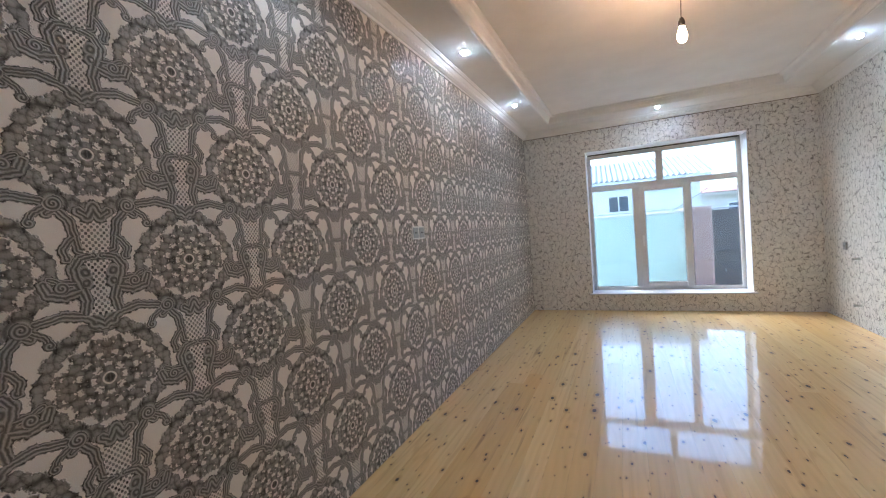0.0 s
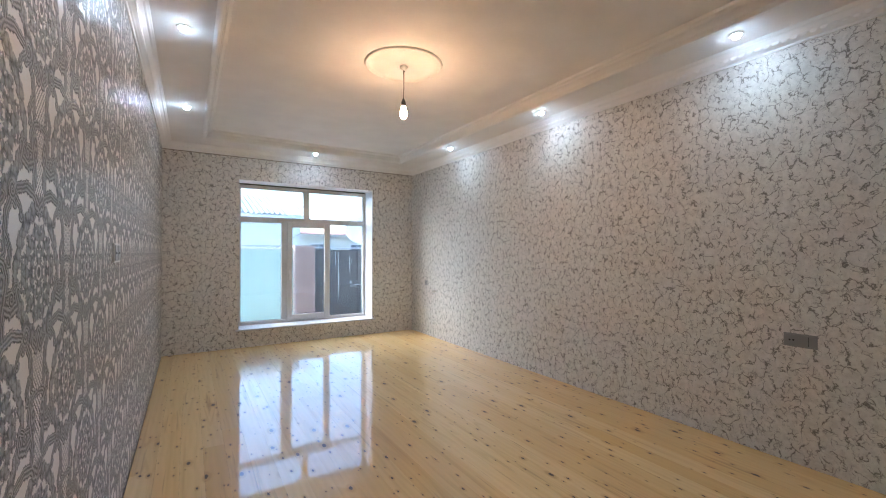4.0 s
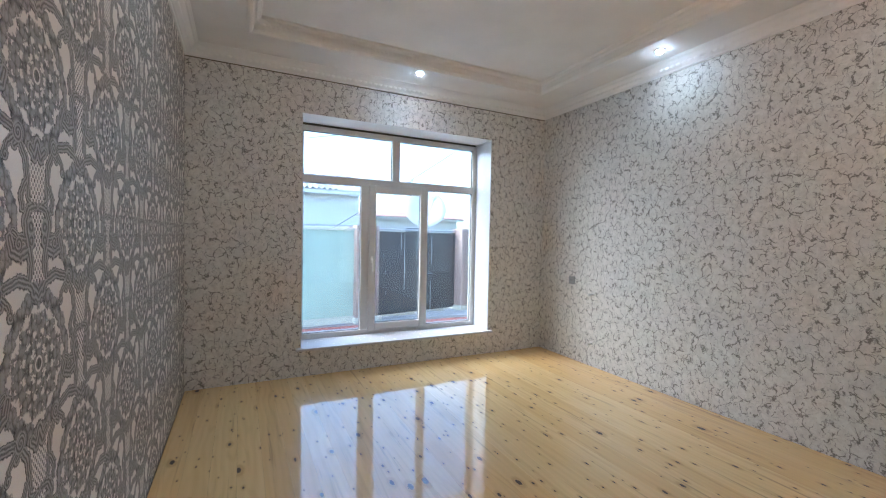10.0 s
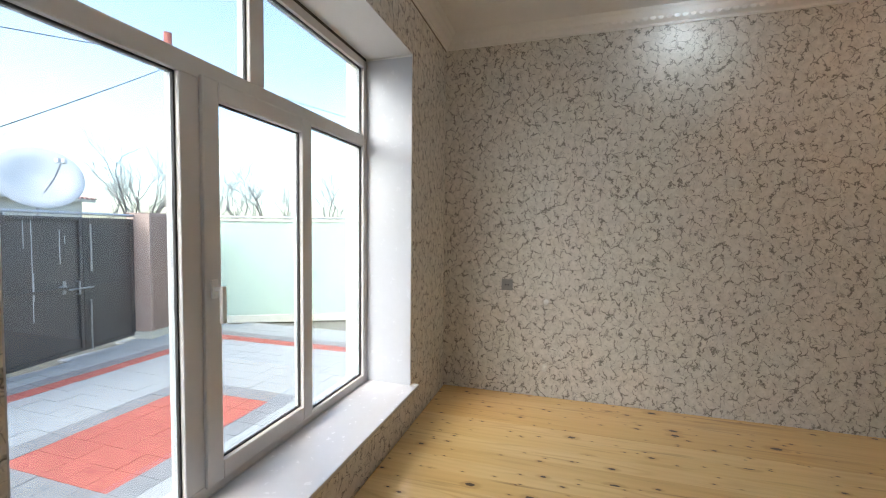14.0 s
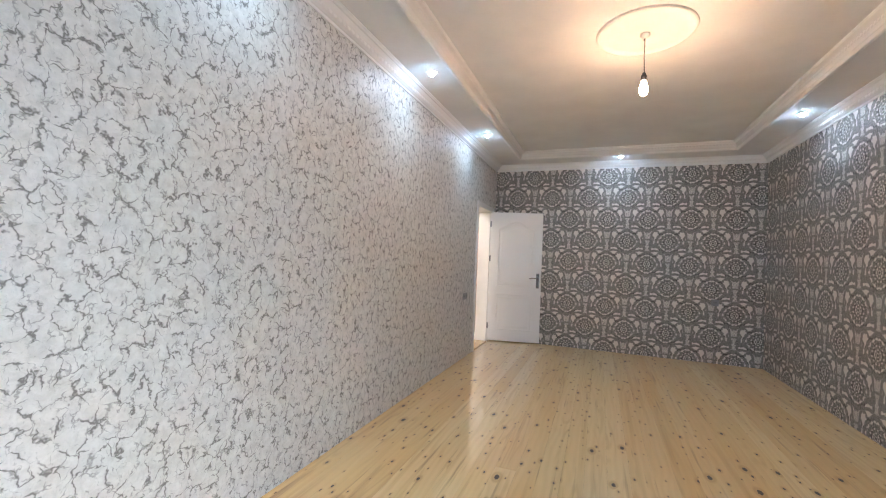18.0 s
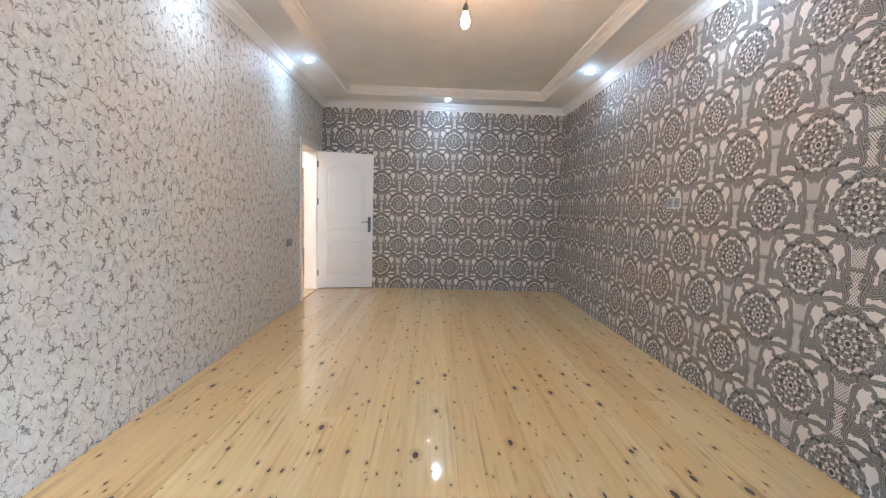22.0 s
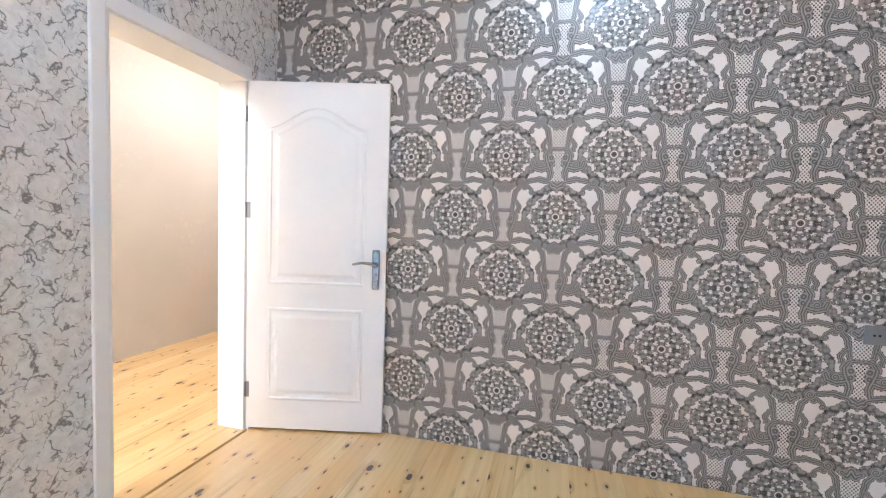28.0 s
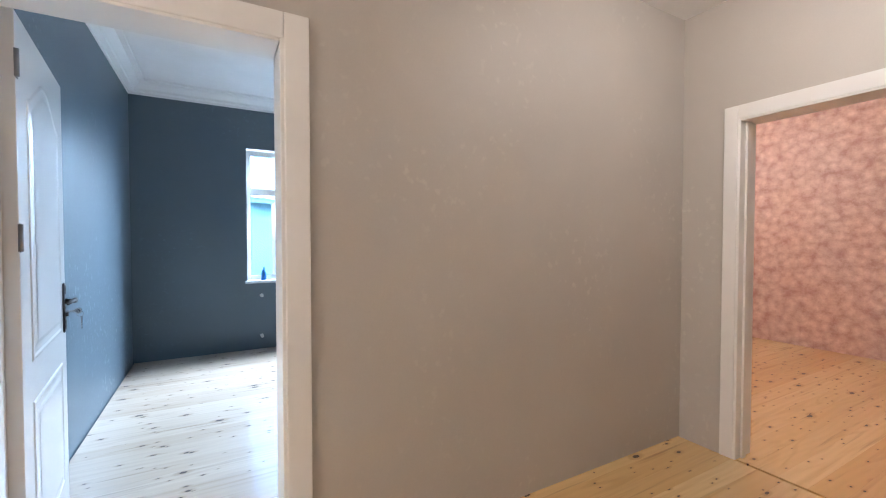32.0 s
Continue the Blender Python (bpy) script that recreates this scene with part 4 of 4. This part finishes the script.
def stub(at, label):
    base = thing("radiator_pipe_stub", label, "pipe", at, "radiator pipe stubs")
    part("flange", turned([(0.0, 0), (0.020, 0), (0.019, 0.003), (0.012, 0.006), (0.0, 0.006)], 20), PIPE, base, smooth=True)
    part("pipe", tube([(0, 0, 0.003), (0, 0, 0.05)], 0.0105, 14), PIPE, base, smooth=True)
    part("plug", turned([(0.0, 0.045), (0.015, 0.045), (0.016, 0.050), (0.016, 0.066), (0.012, 0.070), (0.0, 0.070)], 16), PIPE, base, smooth=True)
    return base


for z in (0.722, 0.226):
    stub(pose(W, 5.915, z, 0, -90, 0), "white capped radiator pipe sticking out of the wall")
for z in (0.62, 0.152):
    stub(pose(BLUE_E, 0.132, z, 0, -90, 0), "white capped radiator pipe below blue room window")
BLUE_PLASTIC = plain("blue_bottle_plastic", (0.03, 0.16, 0.42), 0.2, grain=30)
bottle = thing("spray_bottle", "small blue cleaning bottle standing on the window sill", "bottle", pose(BLUE_E + 0.06, 0.10, 0.79))
part("body", turned([(0.0, 0), (0.028, 0), (0.030, 0.01), (0.030, 0.08), (0.022, 0.10), (0.011, 0.115), (0.011, 0.13), (0.0, 0.13)], 20), BLUE_PLASTIC, bottle, smooth=True)
part("spray_head", boxed(-0.03, 0.016, -0.010, 0.010, 0.128, 0.158, rim=0.004), BLUE_PLASTIC, bottle)


# ---- the yard outside ----
TILE = plain("pale_paving", (0.43, 0.43, 0.43), 0.75, grain=60, vary=0.10, bump=0.002)
TILE_RED = plain("red_paving", (0.52, 0.13, 0.10), 0.8, grain=60, vary=0.18, bump=0.002)
TILE_DARK = plain("grey_paving", (0.27, 0.27, 0.275), 0.8, grain=60, vary=0.18, bump=0.002)
EARTH = plain("bare_ground", (0.24, 0.22, 0.18), 0.95, grain=8, vary=0.3, bump=0.01)
GREEN = plain("pale_green_render", (0.42, 0.54, 0.46), 0.85, grain=30, vary=0.08, bump=0.002)
BROWN = plain("pillar_brown_paint", (0.31, 0.205, 0.175), 0.75, grain=30, vary=0.1, bump=0.002)
PINKISH = plain("pillar_light_paint", (0.42, 0.30, 0.26), 0.75, grain=30, vary=0.1, bump=0.002)
PLINTH = plain("pale_plinth", (0.62, 0.60, 0.52), 0.85, grain=40, vary=0.1)
GATE = plain("dark_grey_gate_paint", (0.10, 0.09, 0.088), 0.5, grain=20, vary=0.25)
GALV = plain("galvanised_tube", (0.5, 0.5, 0.51), 0.4, metal=0.9, grain=60)
CEMENT = plain("white_house_render", (0.78, 0.78, 0.77), 0.85, grain=20, vary=0.12)
SLATE = plain("asbestos_roof_sheet", (0.42, 0.42, 0.43), 0.9, grain=14, vary=0.25)
RUST = plain("rust_red_paint", (0.30, 0.085, 0.06), 0.7, grain=20, vary=0.25)
DULL_RED = plain("faded_red_sheet", (0.36, 0.20, 0.18), 0.8, grain=20, vary=0.2)
PALE_BLUE = plain("pale_blue_render", (0.26, 0.50, 0.60), 0.85, grain=20, vary=0.12)
BARK = plain("tree_bark", (0.12, 0.10, 0.085), 0.9, grain=40, vary=0.3)
# paler than the bark: distance haze is put into the twig colour
HAZY_TWIG = plain("hazy_winter_twigs", (0.26, 0.25, 0.24), 0.9, grain=40, vary=0.3)
DISH = plain("white_dish_paint", (0.62, 0.62, 0.62), 0.5, grain=20, vary=0.08)
PANE_DARK = plain("dark_far_pane", (0.10, 0.12, 0.14), 0.15, grain=10)

structure("ground", boxed(-600, 600, -600, 600, GROUND - 0.6, GROUND - 0.03), EARTH, label="bare earth ground reaching the horizon")


def laid(name, keep, mat, label, cell=0.25, x0=-3.93, x1=7.6, y0=7.30, y1=13.6):
    """Square slabs with open joints over part of the yard."""
    verts, faces = [], []
    nx, ny = int((x1 - x0) / cell), int((y1 - y0) / cell)
    for i in range(nx):
        for j in range(ny):
            cx, cy = x0 + (i + 0.5) * cell, y0 + (j + 0.5) * cell
            if not keep(cx, cy):
                continue
            h, zt = cell / 2 - 0.0025, GROUND + random.uniform(-0.002, 0.002)
            k = len(verts)
            verts += [(cx - h, cy - h, GROUND - 0.03), (cx + h, cy - h, GROUND - 0.03), (cx + h, cy + h, GROUND - 0.03), (cx - h, cy + h, GROUND - 0.03)]
            verts += [(cx - h, cy - h, zt), (cx + h, cy - h, zt), (cx + h, cy + h, zt), (cx - h, cy + h, zt)]
            faces += [(k + 4, k + 5, k + 6, k + 7), (k, k + 1, k + 5, k + 4), (k + 1, k + 2, k + 6, k + 5), (k + 2, k + 3, k + 7, k + 6), (k + 3, k, k + 4, k + 7)]
    me = bpy.data.meshes.new(name)
    me.from_pydata(verts, [], faces)
    me.materials.append(mat)
    ob = new(name, me)
    return ob


def in_yard(x, y):
    return y < 12.60 + (x - 2.9) * 0.21 and y < 13.3 - (x - 6.9) * 1.9


def zone(x, y):
    """0 pale, 1 red, 2 grey: a framed red square and a red and grey border along the fences."""
    if 2.57 < x < 4.32 and 9.05 < y < 10.30:
        return 1
    if 2.32 < x < 4.57 and 8.80 < y < 10.55:
        return 2
    if x < 6.57 and y < 12.05 and (x > 6.32 or y > 11.80):
        return 1
    if x < 6.82 and y < 12.30 and (x > 6.57 or y > 12.05):
        return 2
    return 0


paving = new("pavement")
tagged(paving, "pale yard paving with red and grey bands", kind="structure")
for nm, key, mt in (("pale_slabs", 0, TILE), ("red_slabs", 1, TILE_RED), ("grey_slabs", 2, TILE_DARK)):
    ob = laid(nm, lambda x, y, key=key: in_yard(x, y) and zone(x, y) == key, mt, "")
    ob.parent = paving
    tagged(ob, kind="stuff")


def run_box(a, b, thick, z0, z1, rim=0.0):
    """A box standing along the line a to b in plan."""
    a, b = Vector(a), Vector(b)
    d = (b - a)
    bm = boxed(0, d.length, -thick / 2, thick / 2, z0, z1, rim=rim)
    bm.transform(Matrix.Translation((a.x, a.y, 0)) @ Matrix.Rotation(math.atan2(d.y, d.x), 4, "Z"))
    return bm


def fence(name, a, b, label):
    base = thing(name, label, "garden wall")
    part("wall", run_box(a, b, 0.18, GROUND, 1.40), GREEN, base)
    part("cap", run_box(a, b, 0.24, 1.40, 1.45, 0.01), PLINTH, base, "pale coping")
    part("plinth", run_box(a, b, 0.26, GROUND, GROUND + 0.16, 0.01), PLINTH, base, "pale plinth")
    part("pipe_rail", tube([(a[0], a[1], 1.50), (b[0], b[1], 1.50)], 0.02, 8), GALV, base)
    return base


GA, GB = Vector((3.36, 12.70)), Vector((5.88, 13.24))
gd = (GB - GA).normalized()
fence("street_wall", (-7.0, 11.2), (2.9, 12.5), "pale green rendered yard wall with white coping")
fence("street_wall_end", (6.45, 13.38), (7.0, 13.5), "short pale green yard wall beside the gate pillar")
fence("side_wall", (7.0, 13.5), (11.5, 4.6), "pale green rendered side wall of the yard")


def pillar(name, c):
    base = thing(name, "brown painted square gate pillar on pale plinth", "pillar", Matrix.Translation((c.x, c.y, 0)) @ Matrix.Rotation(math.atan2(gd.y, gd.x), 4, "Z"), "gate pillars")
    part("shaft", boxed(-0.30, 0.30, -0.22, 0.22, GROUND + 0.12, 1.50, rim=0.012), PINKISH, base)
    part("face_panel", boxed(-0.25, 0.25, -0.226, -0.219, 0.42, 1.46, rim=0.002), BROWN, base)
    part("face_panel", boxed(-0.25, 0.25, -0.226, -0.219, GROUND + 0.16, 0.40, rim=0.002), BROWN, base)
    part("plinth", boxed(-0.35, 0.35, -0.27, 0.27, GROUND, GROUND + 0.12, rim=0.01), PLINTH, base)
    part("cap", boxed(-0.302, 0.302, -0.222, 0.222, 1.50, 1.52, rim=0.006), PINKISH, base)


pillar("gate_pillar", GA - gd * 0.32 + Vector((0, -0.1)))
pillar("gate_pillar", GB + gd * 0.32 + Vector((0, -0.1)))
gate = thing("yard_gate", "dark grey sheet metal double gate with bolts", "gate", Matrix.Translation((GA.x, GA.y, 0)) @ Matrix.Rotation(math.atan2(gd.y, gd.x), 4, "Z"))
gl = (GB - GA).length
for k, (a, b) in enumerate(((0.02, gl * 0.62), (gl * 0.62 + 0.01, gl - 0.02))):
    leaf = part("gate_leaf", boxed(a, b, 0.0, 0.004, GROUND + 0.06, 1.38), GATE, gate)
    for u0, u1, z0, z1 in ((a, a + 0.05, GROUND + 0.06, 1.40), (b - 0.05, b, GROUND + 0.06, 1.40), (a + 0.05, b - 0.05, 1.35, 1.40), (a + 0.05, b - 0.05, GROUND + 0.06, GROUND + 0.11), (a + 0.05, b - 0.05, 0.30, 0.34)):
        part("gate_rail", boxed(u0, u1, -0.03, 0.0, z0, z1, rim=0.003), GATE, leaf)
for u, z0, z1 in ((0.30, 0.95, 1.34), (0.34, -0.1, 1.34), (0.345, 0.2, 0.6), (0.49, 0.7, 1.2), (0.12, 0.3, 0.42), (0.10, 0.75, 0.85), (0.13, -0.2, -0.1), (0.52, 1.0, 1.12)):
    part("paint_drip", boxed(gl * u, gl * u + 0.012, -0.004, -0.001, z0, z1), CEMENT, gate, "dried white paint drip")
part("lock_plate", boxed(gl * 0.50, gl * 0.50 + 0.05, -0.012, 0.0, 0.24, 0.44, rim=0.003), GALV, gate)
part("lock_lever", tube([(gl * 0.50 - 0.09, -0.05, 0.36), (gl * 0.50 + 0.02, -0.05, 0.36), (gl * 0.50 + 0.02, -0.01, 0.36)], 0.012, 8), GALV, gate)
part("top_bar", tube([(0, -0.02, 1.46), (gl, -0.02, 1.46)], 0.022, 8), GALV, gate)
part("wicket_handle", tube([(gl * 0.62 - 0.12, -0.03, 0.22), (gl * 0.62 - 0.12, -0.09, 0.22), (gl * 0.62 - 0.12, -0.09, 0.42), (gl * 0.62 - 0.12, -0.03, 0.42)], 0.012, 8), GALV, gate)
part("bolt", tube([(gl * 0.62 - 0.25, -0.05, 0.30), (gl * 0.62 + 0.15, -0.05, 0.30)], 0.014, 8), GALV, gate)
part("drop_bolt", tube([(gl * 0.62 + 0.1, -0.05, GROUND + 0.05), (gl * 0.62 + 0.1, -0.05, 0.1)], 0.012, 8), GALV, gate)
part("pull_bar", tube([(gl * 0.62 + 0.12, -0.05, 0.55), (gl * 0.62 + 0.12, -0.05, 1.30)], 0.014, 8), GALV, gate)


def corrugated(name, parent, x0, x1, y0, y1, z0, z1, mat, pitch=0.16):
    """A wavy roof sheet rising from y0 to y1."""
    bm = bmesh.new()
    n = int((x1 - x0) / pitch * 6)
    rows = []
    for y, z in ((y0, z0), (y1, z1)):
        rows.append([bm.verts.new((x0 + (x1 - x0) * k / n, y, z + 0.028 * math.sin(2 * math.pi * k / 6))) for k in range(n + 1)])
    lower = [[bm.verts.new((v.co.x, v.co.y, v.co.z - 0.012)) for v in r] for r in rows]
    for k in range(n):
        bm.faces.new((rows[0][k], rows[0][k + 1], rows[1][k + 1], rows[1][k]))
        bm.faces.new((lower[0][k + 1], lower[0][k], lower[1][k], lower[1][k + 1]))
        bm.faces.new((lower[0][k], lower[0][k + 1], rows[0][k + 1], rows[0][k]))
    return part(name, bm, mat, parent)


def house(name, label, x0, x1, y0, y1, eave, ridge, mat, roof_mat, windows, turn=0.0):
    base = thing(name, label, "house", Matrix.Translation((x0, y0, 0)) @ Matrix.Rotation(radians(turn), 4, "Z"))
    w, dpt = x1 - x0, y1 - y0
    part("wall", boxed(0, w, 0, dpt, GROUND - 0.05, eave), mat, base)
    roof = corrugated("roof", base, -0.3, w + 0.3, -0.35, dpt * 0.5, eave - 0.02, ridge, roof_mat)
    corrugated("roof_back", base, -0.3, w + 0.3, dpt + 0.35, dpt * 0.5, eave - 0.02, ridge, roof_mat)
    part("eaves_board", boxed(-0.25, w + 0.25, -0.30, -0.27, eave - 0.16, eave - 0.05), mat, base)
    for a, lo, ww, hh in windows:
        win_part = part("window", boxed(a, a + ww, -0.03, 0.0, lo, lo + hh, rim=0.004), CEMENT, base)
        part("pane", boxed(a + 0.06, a + ww / 2 - 0.02, -0.036, -0.028, lo + 0.06, lo + hh - 0.06), PANE_DARK, win_part)
        part("pane", boxed(a + ww / 2 + 0.02, a + ww - 0.06, -0.036, -0.028, lo + 0.06, lo + hh - 0.06), PANE_DARK, win_part)
    return base


house("street_shed", "white rendered outbuilding with grey corrugated roof behind the wall", -7.0, 3.6, 14.6, 19.0, 2.62, 3.5, CEMENT, SLATE, [(7.9, 1.55, 0.7, 0.6), (3.2, 1.5, 0.8, 0.7)], 3)
house("red_roof_house", "pale house with dull red roof edge beyond the gate", 4.6, 11.0, 22.0, 28.0, 2.3, 2.7, PLINTH, DULL_RED, [(1.0, 0.9, 0.9, 0.9), (3.2, 0.9, 0.9, 0.9)], 6)
house("neighbour_house", "pale plastered neighbour house with low roof", 14.0, 22.0, 9.0, 16.0, 2.6, 3.8, CEMENT, SLATE, [(1.0, 0.8, 0.9, 1.0), (4.0, 0.8, 0.9, 1.0)], -60)
house("yard_neighbour", "pale blue plastered house with dark window behind the side wall", 13.2, 20.0, 5.2, 9.0, 2.4, 3.4, PALE_BLUE, SLATE, [(1.0, 1.2, 0.8, 0.8)], -62)

dish = thing("satellite_dish", "large white satellite dish on a pole above the wall", "satellite dish", pose(6.6, 17.0, 0))
part("mast", tube([(0, 0.05, GROUND), (0, 0.05, 2.2)], 0.04, 8), GALV, dish)
part("reflector", turned([(0.0, 0.0), (0.25, 0.03), (0.5, 0.10), (0.75, 0.21), (0.755, 0.20), (0.5, 0.085), (0.25, 0.015), (0.0, -0.015)], 36, Matrix.Translation((0, 0, 2.25)) @ Matrix.Rotation(radians(-22), 4, "Z") @ Matrix.Rotation(radians(66), 4, "X")), DISH, dish, smooth=True)
for s in (-0.06, 0.06):
    part("receiver", boxed(s - 0.03, s + 0.03, -0.78, -0.66, 2.62, 2.72, rim=0.008), DISH, dish)
part("feed_arm", tube([(0, -0.1, 1.95), (0, -0.5, 2.3), (0, -0.72, 2.62)], 0.014, 6), GALV, dish)

pole = thing("utility_pole", "rusty red utility pole carrying cables", "utility pole", pose(9.1, 16.2, 0))
part("mast", tube([(0, 0, GROUND), (0, 0, 6.5)], [0.13, 0.10], 12), RUST, pole, smooth=True)
part("cross_arm", tube([(-0.35, 0, 5.8), (0.35, 0, 5.8)], 0.03, 8), RUST, pole)
for s in (-0.3, 0.3):
    part("insulator", turned([(0.0, 5.82), (0.03, 5.82), (0.035, 5.88), (0.02, 5.92), (0.0, 5.92)], 10, Matrix.Translation((s, 0, 0))), DISH, pole)


def cable(a, b, sag, label):
    a, b = Vector(a), Vector(b)
    pts = [a.lerp(b, k / 14) - Vector((0, 0, sag * 4 * (k / 14) * (1 - k / 14))) for k in range(15)]
    ob = tagged(new("overhead_cable", mesh_of("overhead_cable", tube(pts, 0.011, 5), CORD)), label, "cable", "overhead cables")


cable((9.1, 16.2, 5.88), (-4.0, 15.7, 2.9), 0.1, "thin dark cable strung from the pole across the sky")
cable((9.1, 16.2, 5.88), (22, 15.0, 6.9), 0.2, "thin dark cable strung away from the pole")
cable((9.1, 16.2, 5.6), (2.7, 14.75, 1.45), 0.05, "thin dark cable running down to the outbuilding")


def bare_tree(name, at, height, seed):
    """A leafless tree: tapered trunk, forking limbs and a haze of thin twigs."""
    rng = random.Random(seed)
    base = thing(name, "leafless winter tree behind the yard wall", "tree", pose(*at), "bare trees")
    trunk, crown = bmesh.new(), bmesh.new()

    def limb(bm, p, d, length, r, depth):
        q = p + d * length
        mid = (p + q) / 2 + Vector((rng.uniform(-1, 1), rng.uniform(-1, 1), rng.uniform(-0.3, 0.6))) * length * 0.08
        sides = 6 if depth < 2 else 3
        pts, rad = (p, mid, q), (r, r * 0.85, r * 0.65)
        rings = []
        side = d.cross(Vector((0.3, 0.2, 1) if abs(d.z) < 0.9 else (1, 0, 0))).normalized()
        up = side.cross(d)
        for o, rr in zip(pts, rad):
            rings.append([bm.verts.new(o + rr * (math.cos(2 * math.pi * k / sides) * side + math.sin(2 * math.pi * k / sides) * up)) for k in range(sides)])
        for a, b in zip(rings, rings[1:]):
            for k in range(sides):
                bm.faces.new((a[k], a[(k + 1) % sides], b[(k + 1) % sides], b[k]))
        if depth >= 5:
            return
        for _ in range(3 if depth else 4):
            nd = (d + Vector((rng.uniform(-1, 1), rng.uniform(-1, 1), rng.uniform(-0.1, 0.7))) * 0.75).normalized()
            limb(crown if depth >= 1 else bm, mid.lerp(q, rng.random()), nd, length * rng.uniform(0.55, 0.8), r * 0.55, depth + 1)
    limb(trunk, Vector((0, 0, 0)), Vector((0.04, 0.02, 1)).normalized(), height * 0.32, height * 0.010, 0)
    part("trunk", trunk, BARK, base)
    part("crown", crown, HAZY_TWIG, base)


for i, (x, y, hh) in enumerate(((13.5, 24, 5.2), (16.5, 23, 4.6), (19.5, 22, 5.0), (23, 20, 5.4), (12, 29, 5.5), (26.5, 19, 5.2), (17.5, 28, 5.6), (15, 25.5, 4.9), (21, 25, 5.3), (10.5, 26, 4.8), (24, 24, 5.5))):
    bare_tree("bare_tree", (x, y, GROUND - 0.05), hh * 1.45, 40 + i)


# ---- floor boards, last ----
def boards(floor_name, x0, x1, y0, y1, label, seed, wood=PINE):
    rng = random.Random(seed)
    base = structure(floor_name, boxed(x0, x1, y0, y1, -0.12, -0.024), SUBFLOOR, label=label)
    x0, x1, y0, y1 = x0 + 0.006, x1 - 0.009, y0 + 0.010, y1 - 0.010
    wide = (x1 - x0) / round((x1 - x0) / 0.128)
    cache = {}
    k = 0
    x = x0
    while x < x1 - 0.02:
        y = y0
        stops = []
        full = y1 - y0
        if full > 4.2:
            stops = [y0 + full * rng.uniform(0.35, 0.65)] if rng.random() < 0.35 else []
        for e in stops + [y1]:
            key = round(e - y, 2)
            if key not in cache:
                bm = bmesh.new()
                h, g, c = wide / 2, 0.0002, 0.0002
                prof = [(-h + g, -0.024), (-h + g, -c), (-h + g + c, 0.0), (h - g - c, 0.0), (h - g, -c), (h - g, -0.024)]
                ends = [[bm.verts.new((px, py, pz)) for px, pz in prof] for py in (0.0008, e - y - 0.0008)]
                for q in range(5):
                    bm.faces.new((ends[0][q], ends[0][q + 1], ends[1][q + 1], ends[1][q]))
                bm.faces.new(ends[0]), bm.faces.new(ends[1])
                bmesh.ops.recalc_face_normals(bm, faces=bm.faces)
                cache[key] = mesh_of("board", bm, wood)
            ob = new("board", cache[key])
            ob.parent = base
            ob.location = (x + wide / 2, y, rng.uniform(-0.00015, 0.00015))
            ob.rotation_euler = (0, rng.uniform(-0.0003, 0.0003), 0)
            y = e
        x += wide


boards("floor", 0.0, W, YB, L, "varnished knotty pine floor boards", 3)
boards("hall_floor", W + 0.004, HALL_E + 0.07, HALL_S, HALL_N, "varnished knotty pine boards in the hall", 5)
boards("blue_room_floor", HALL_E + 0.075, BLUE_E, HALL_S, BLUE_N, "varnished knotty pine boards in the blue room, window sheen put into their pale colour", 7, SHEEN_PINE)
boards("pink_room_floor", 2.3, 7.6, -5.5, HALL_S, "varnished knotty pine boards in the pink room", 9)
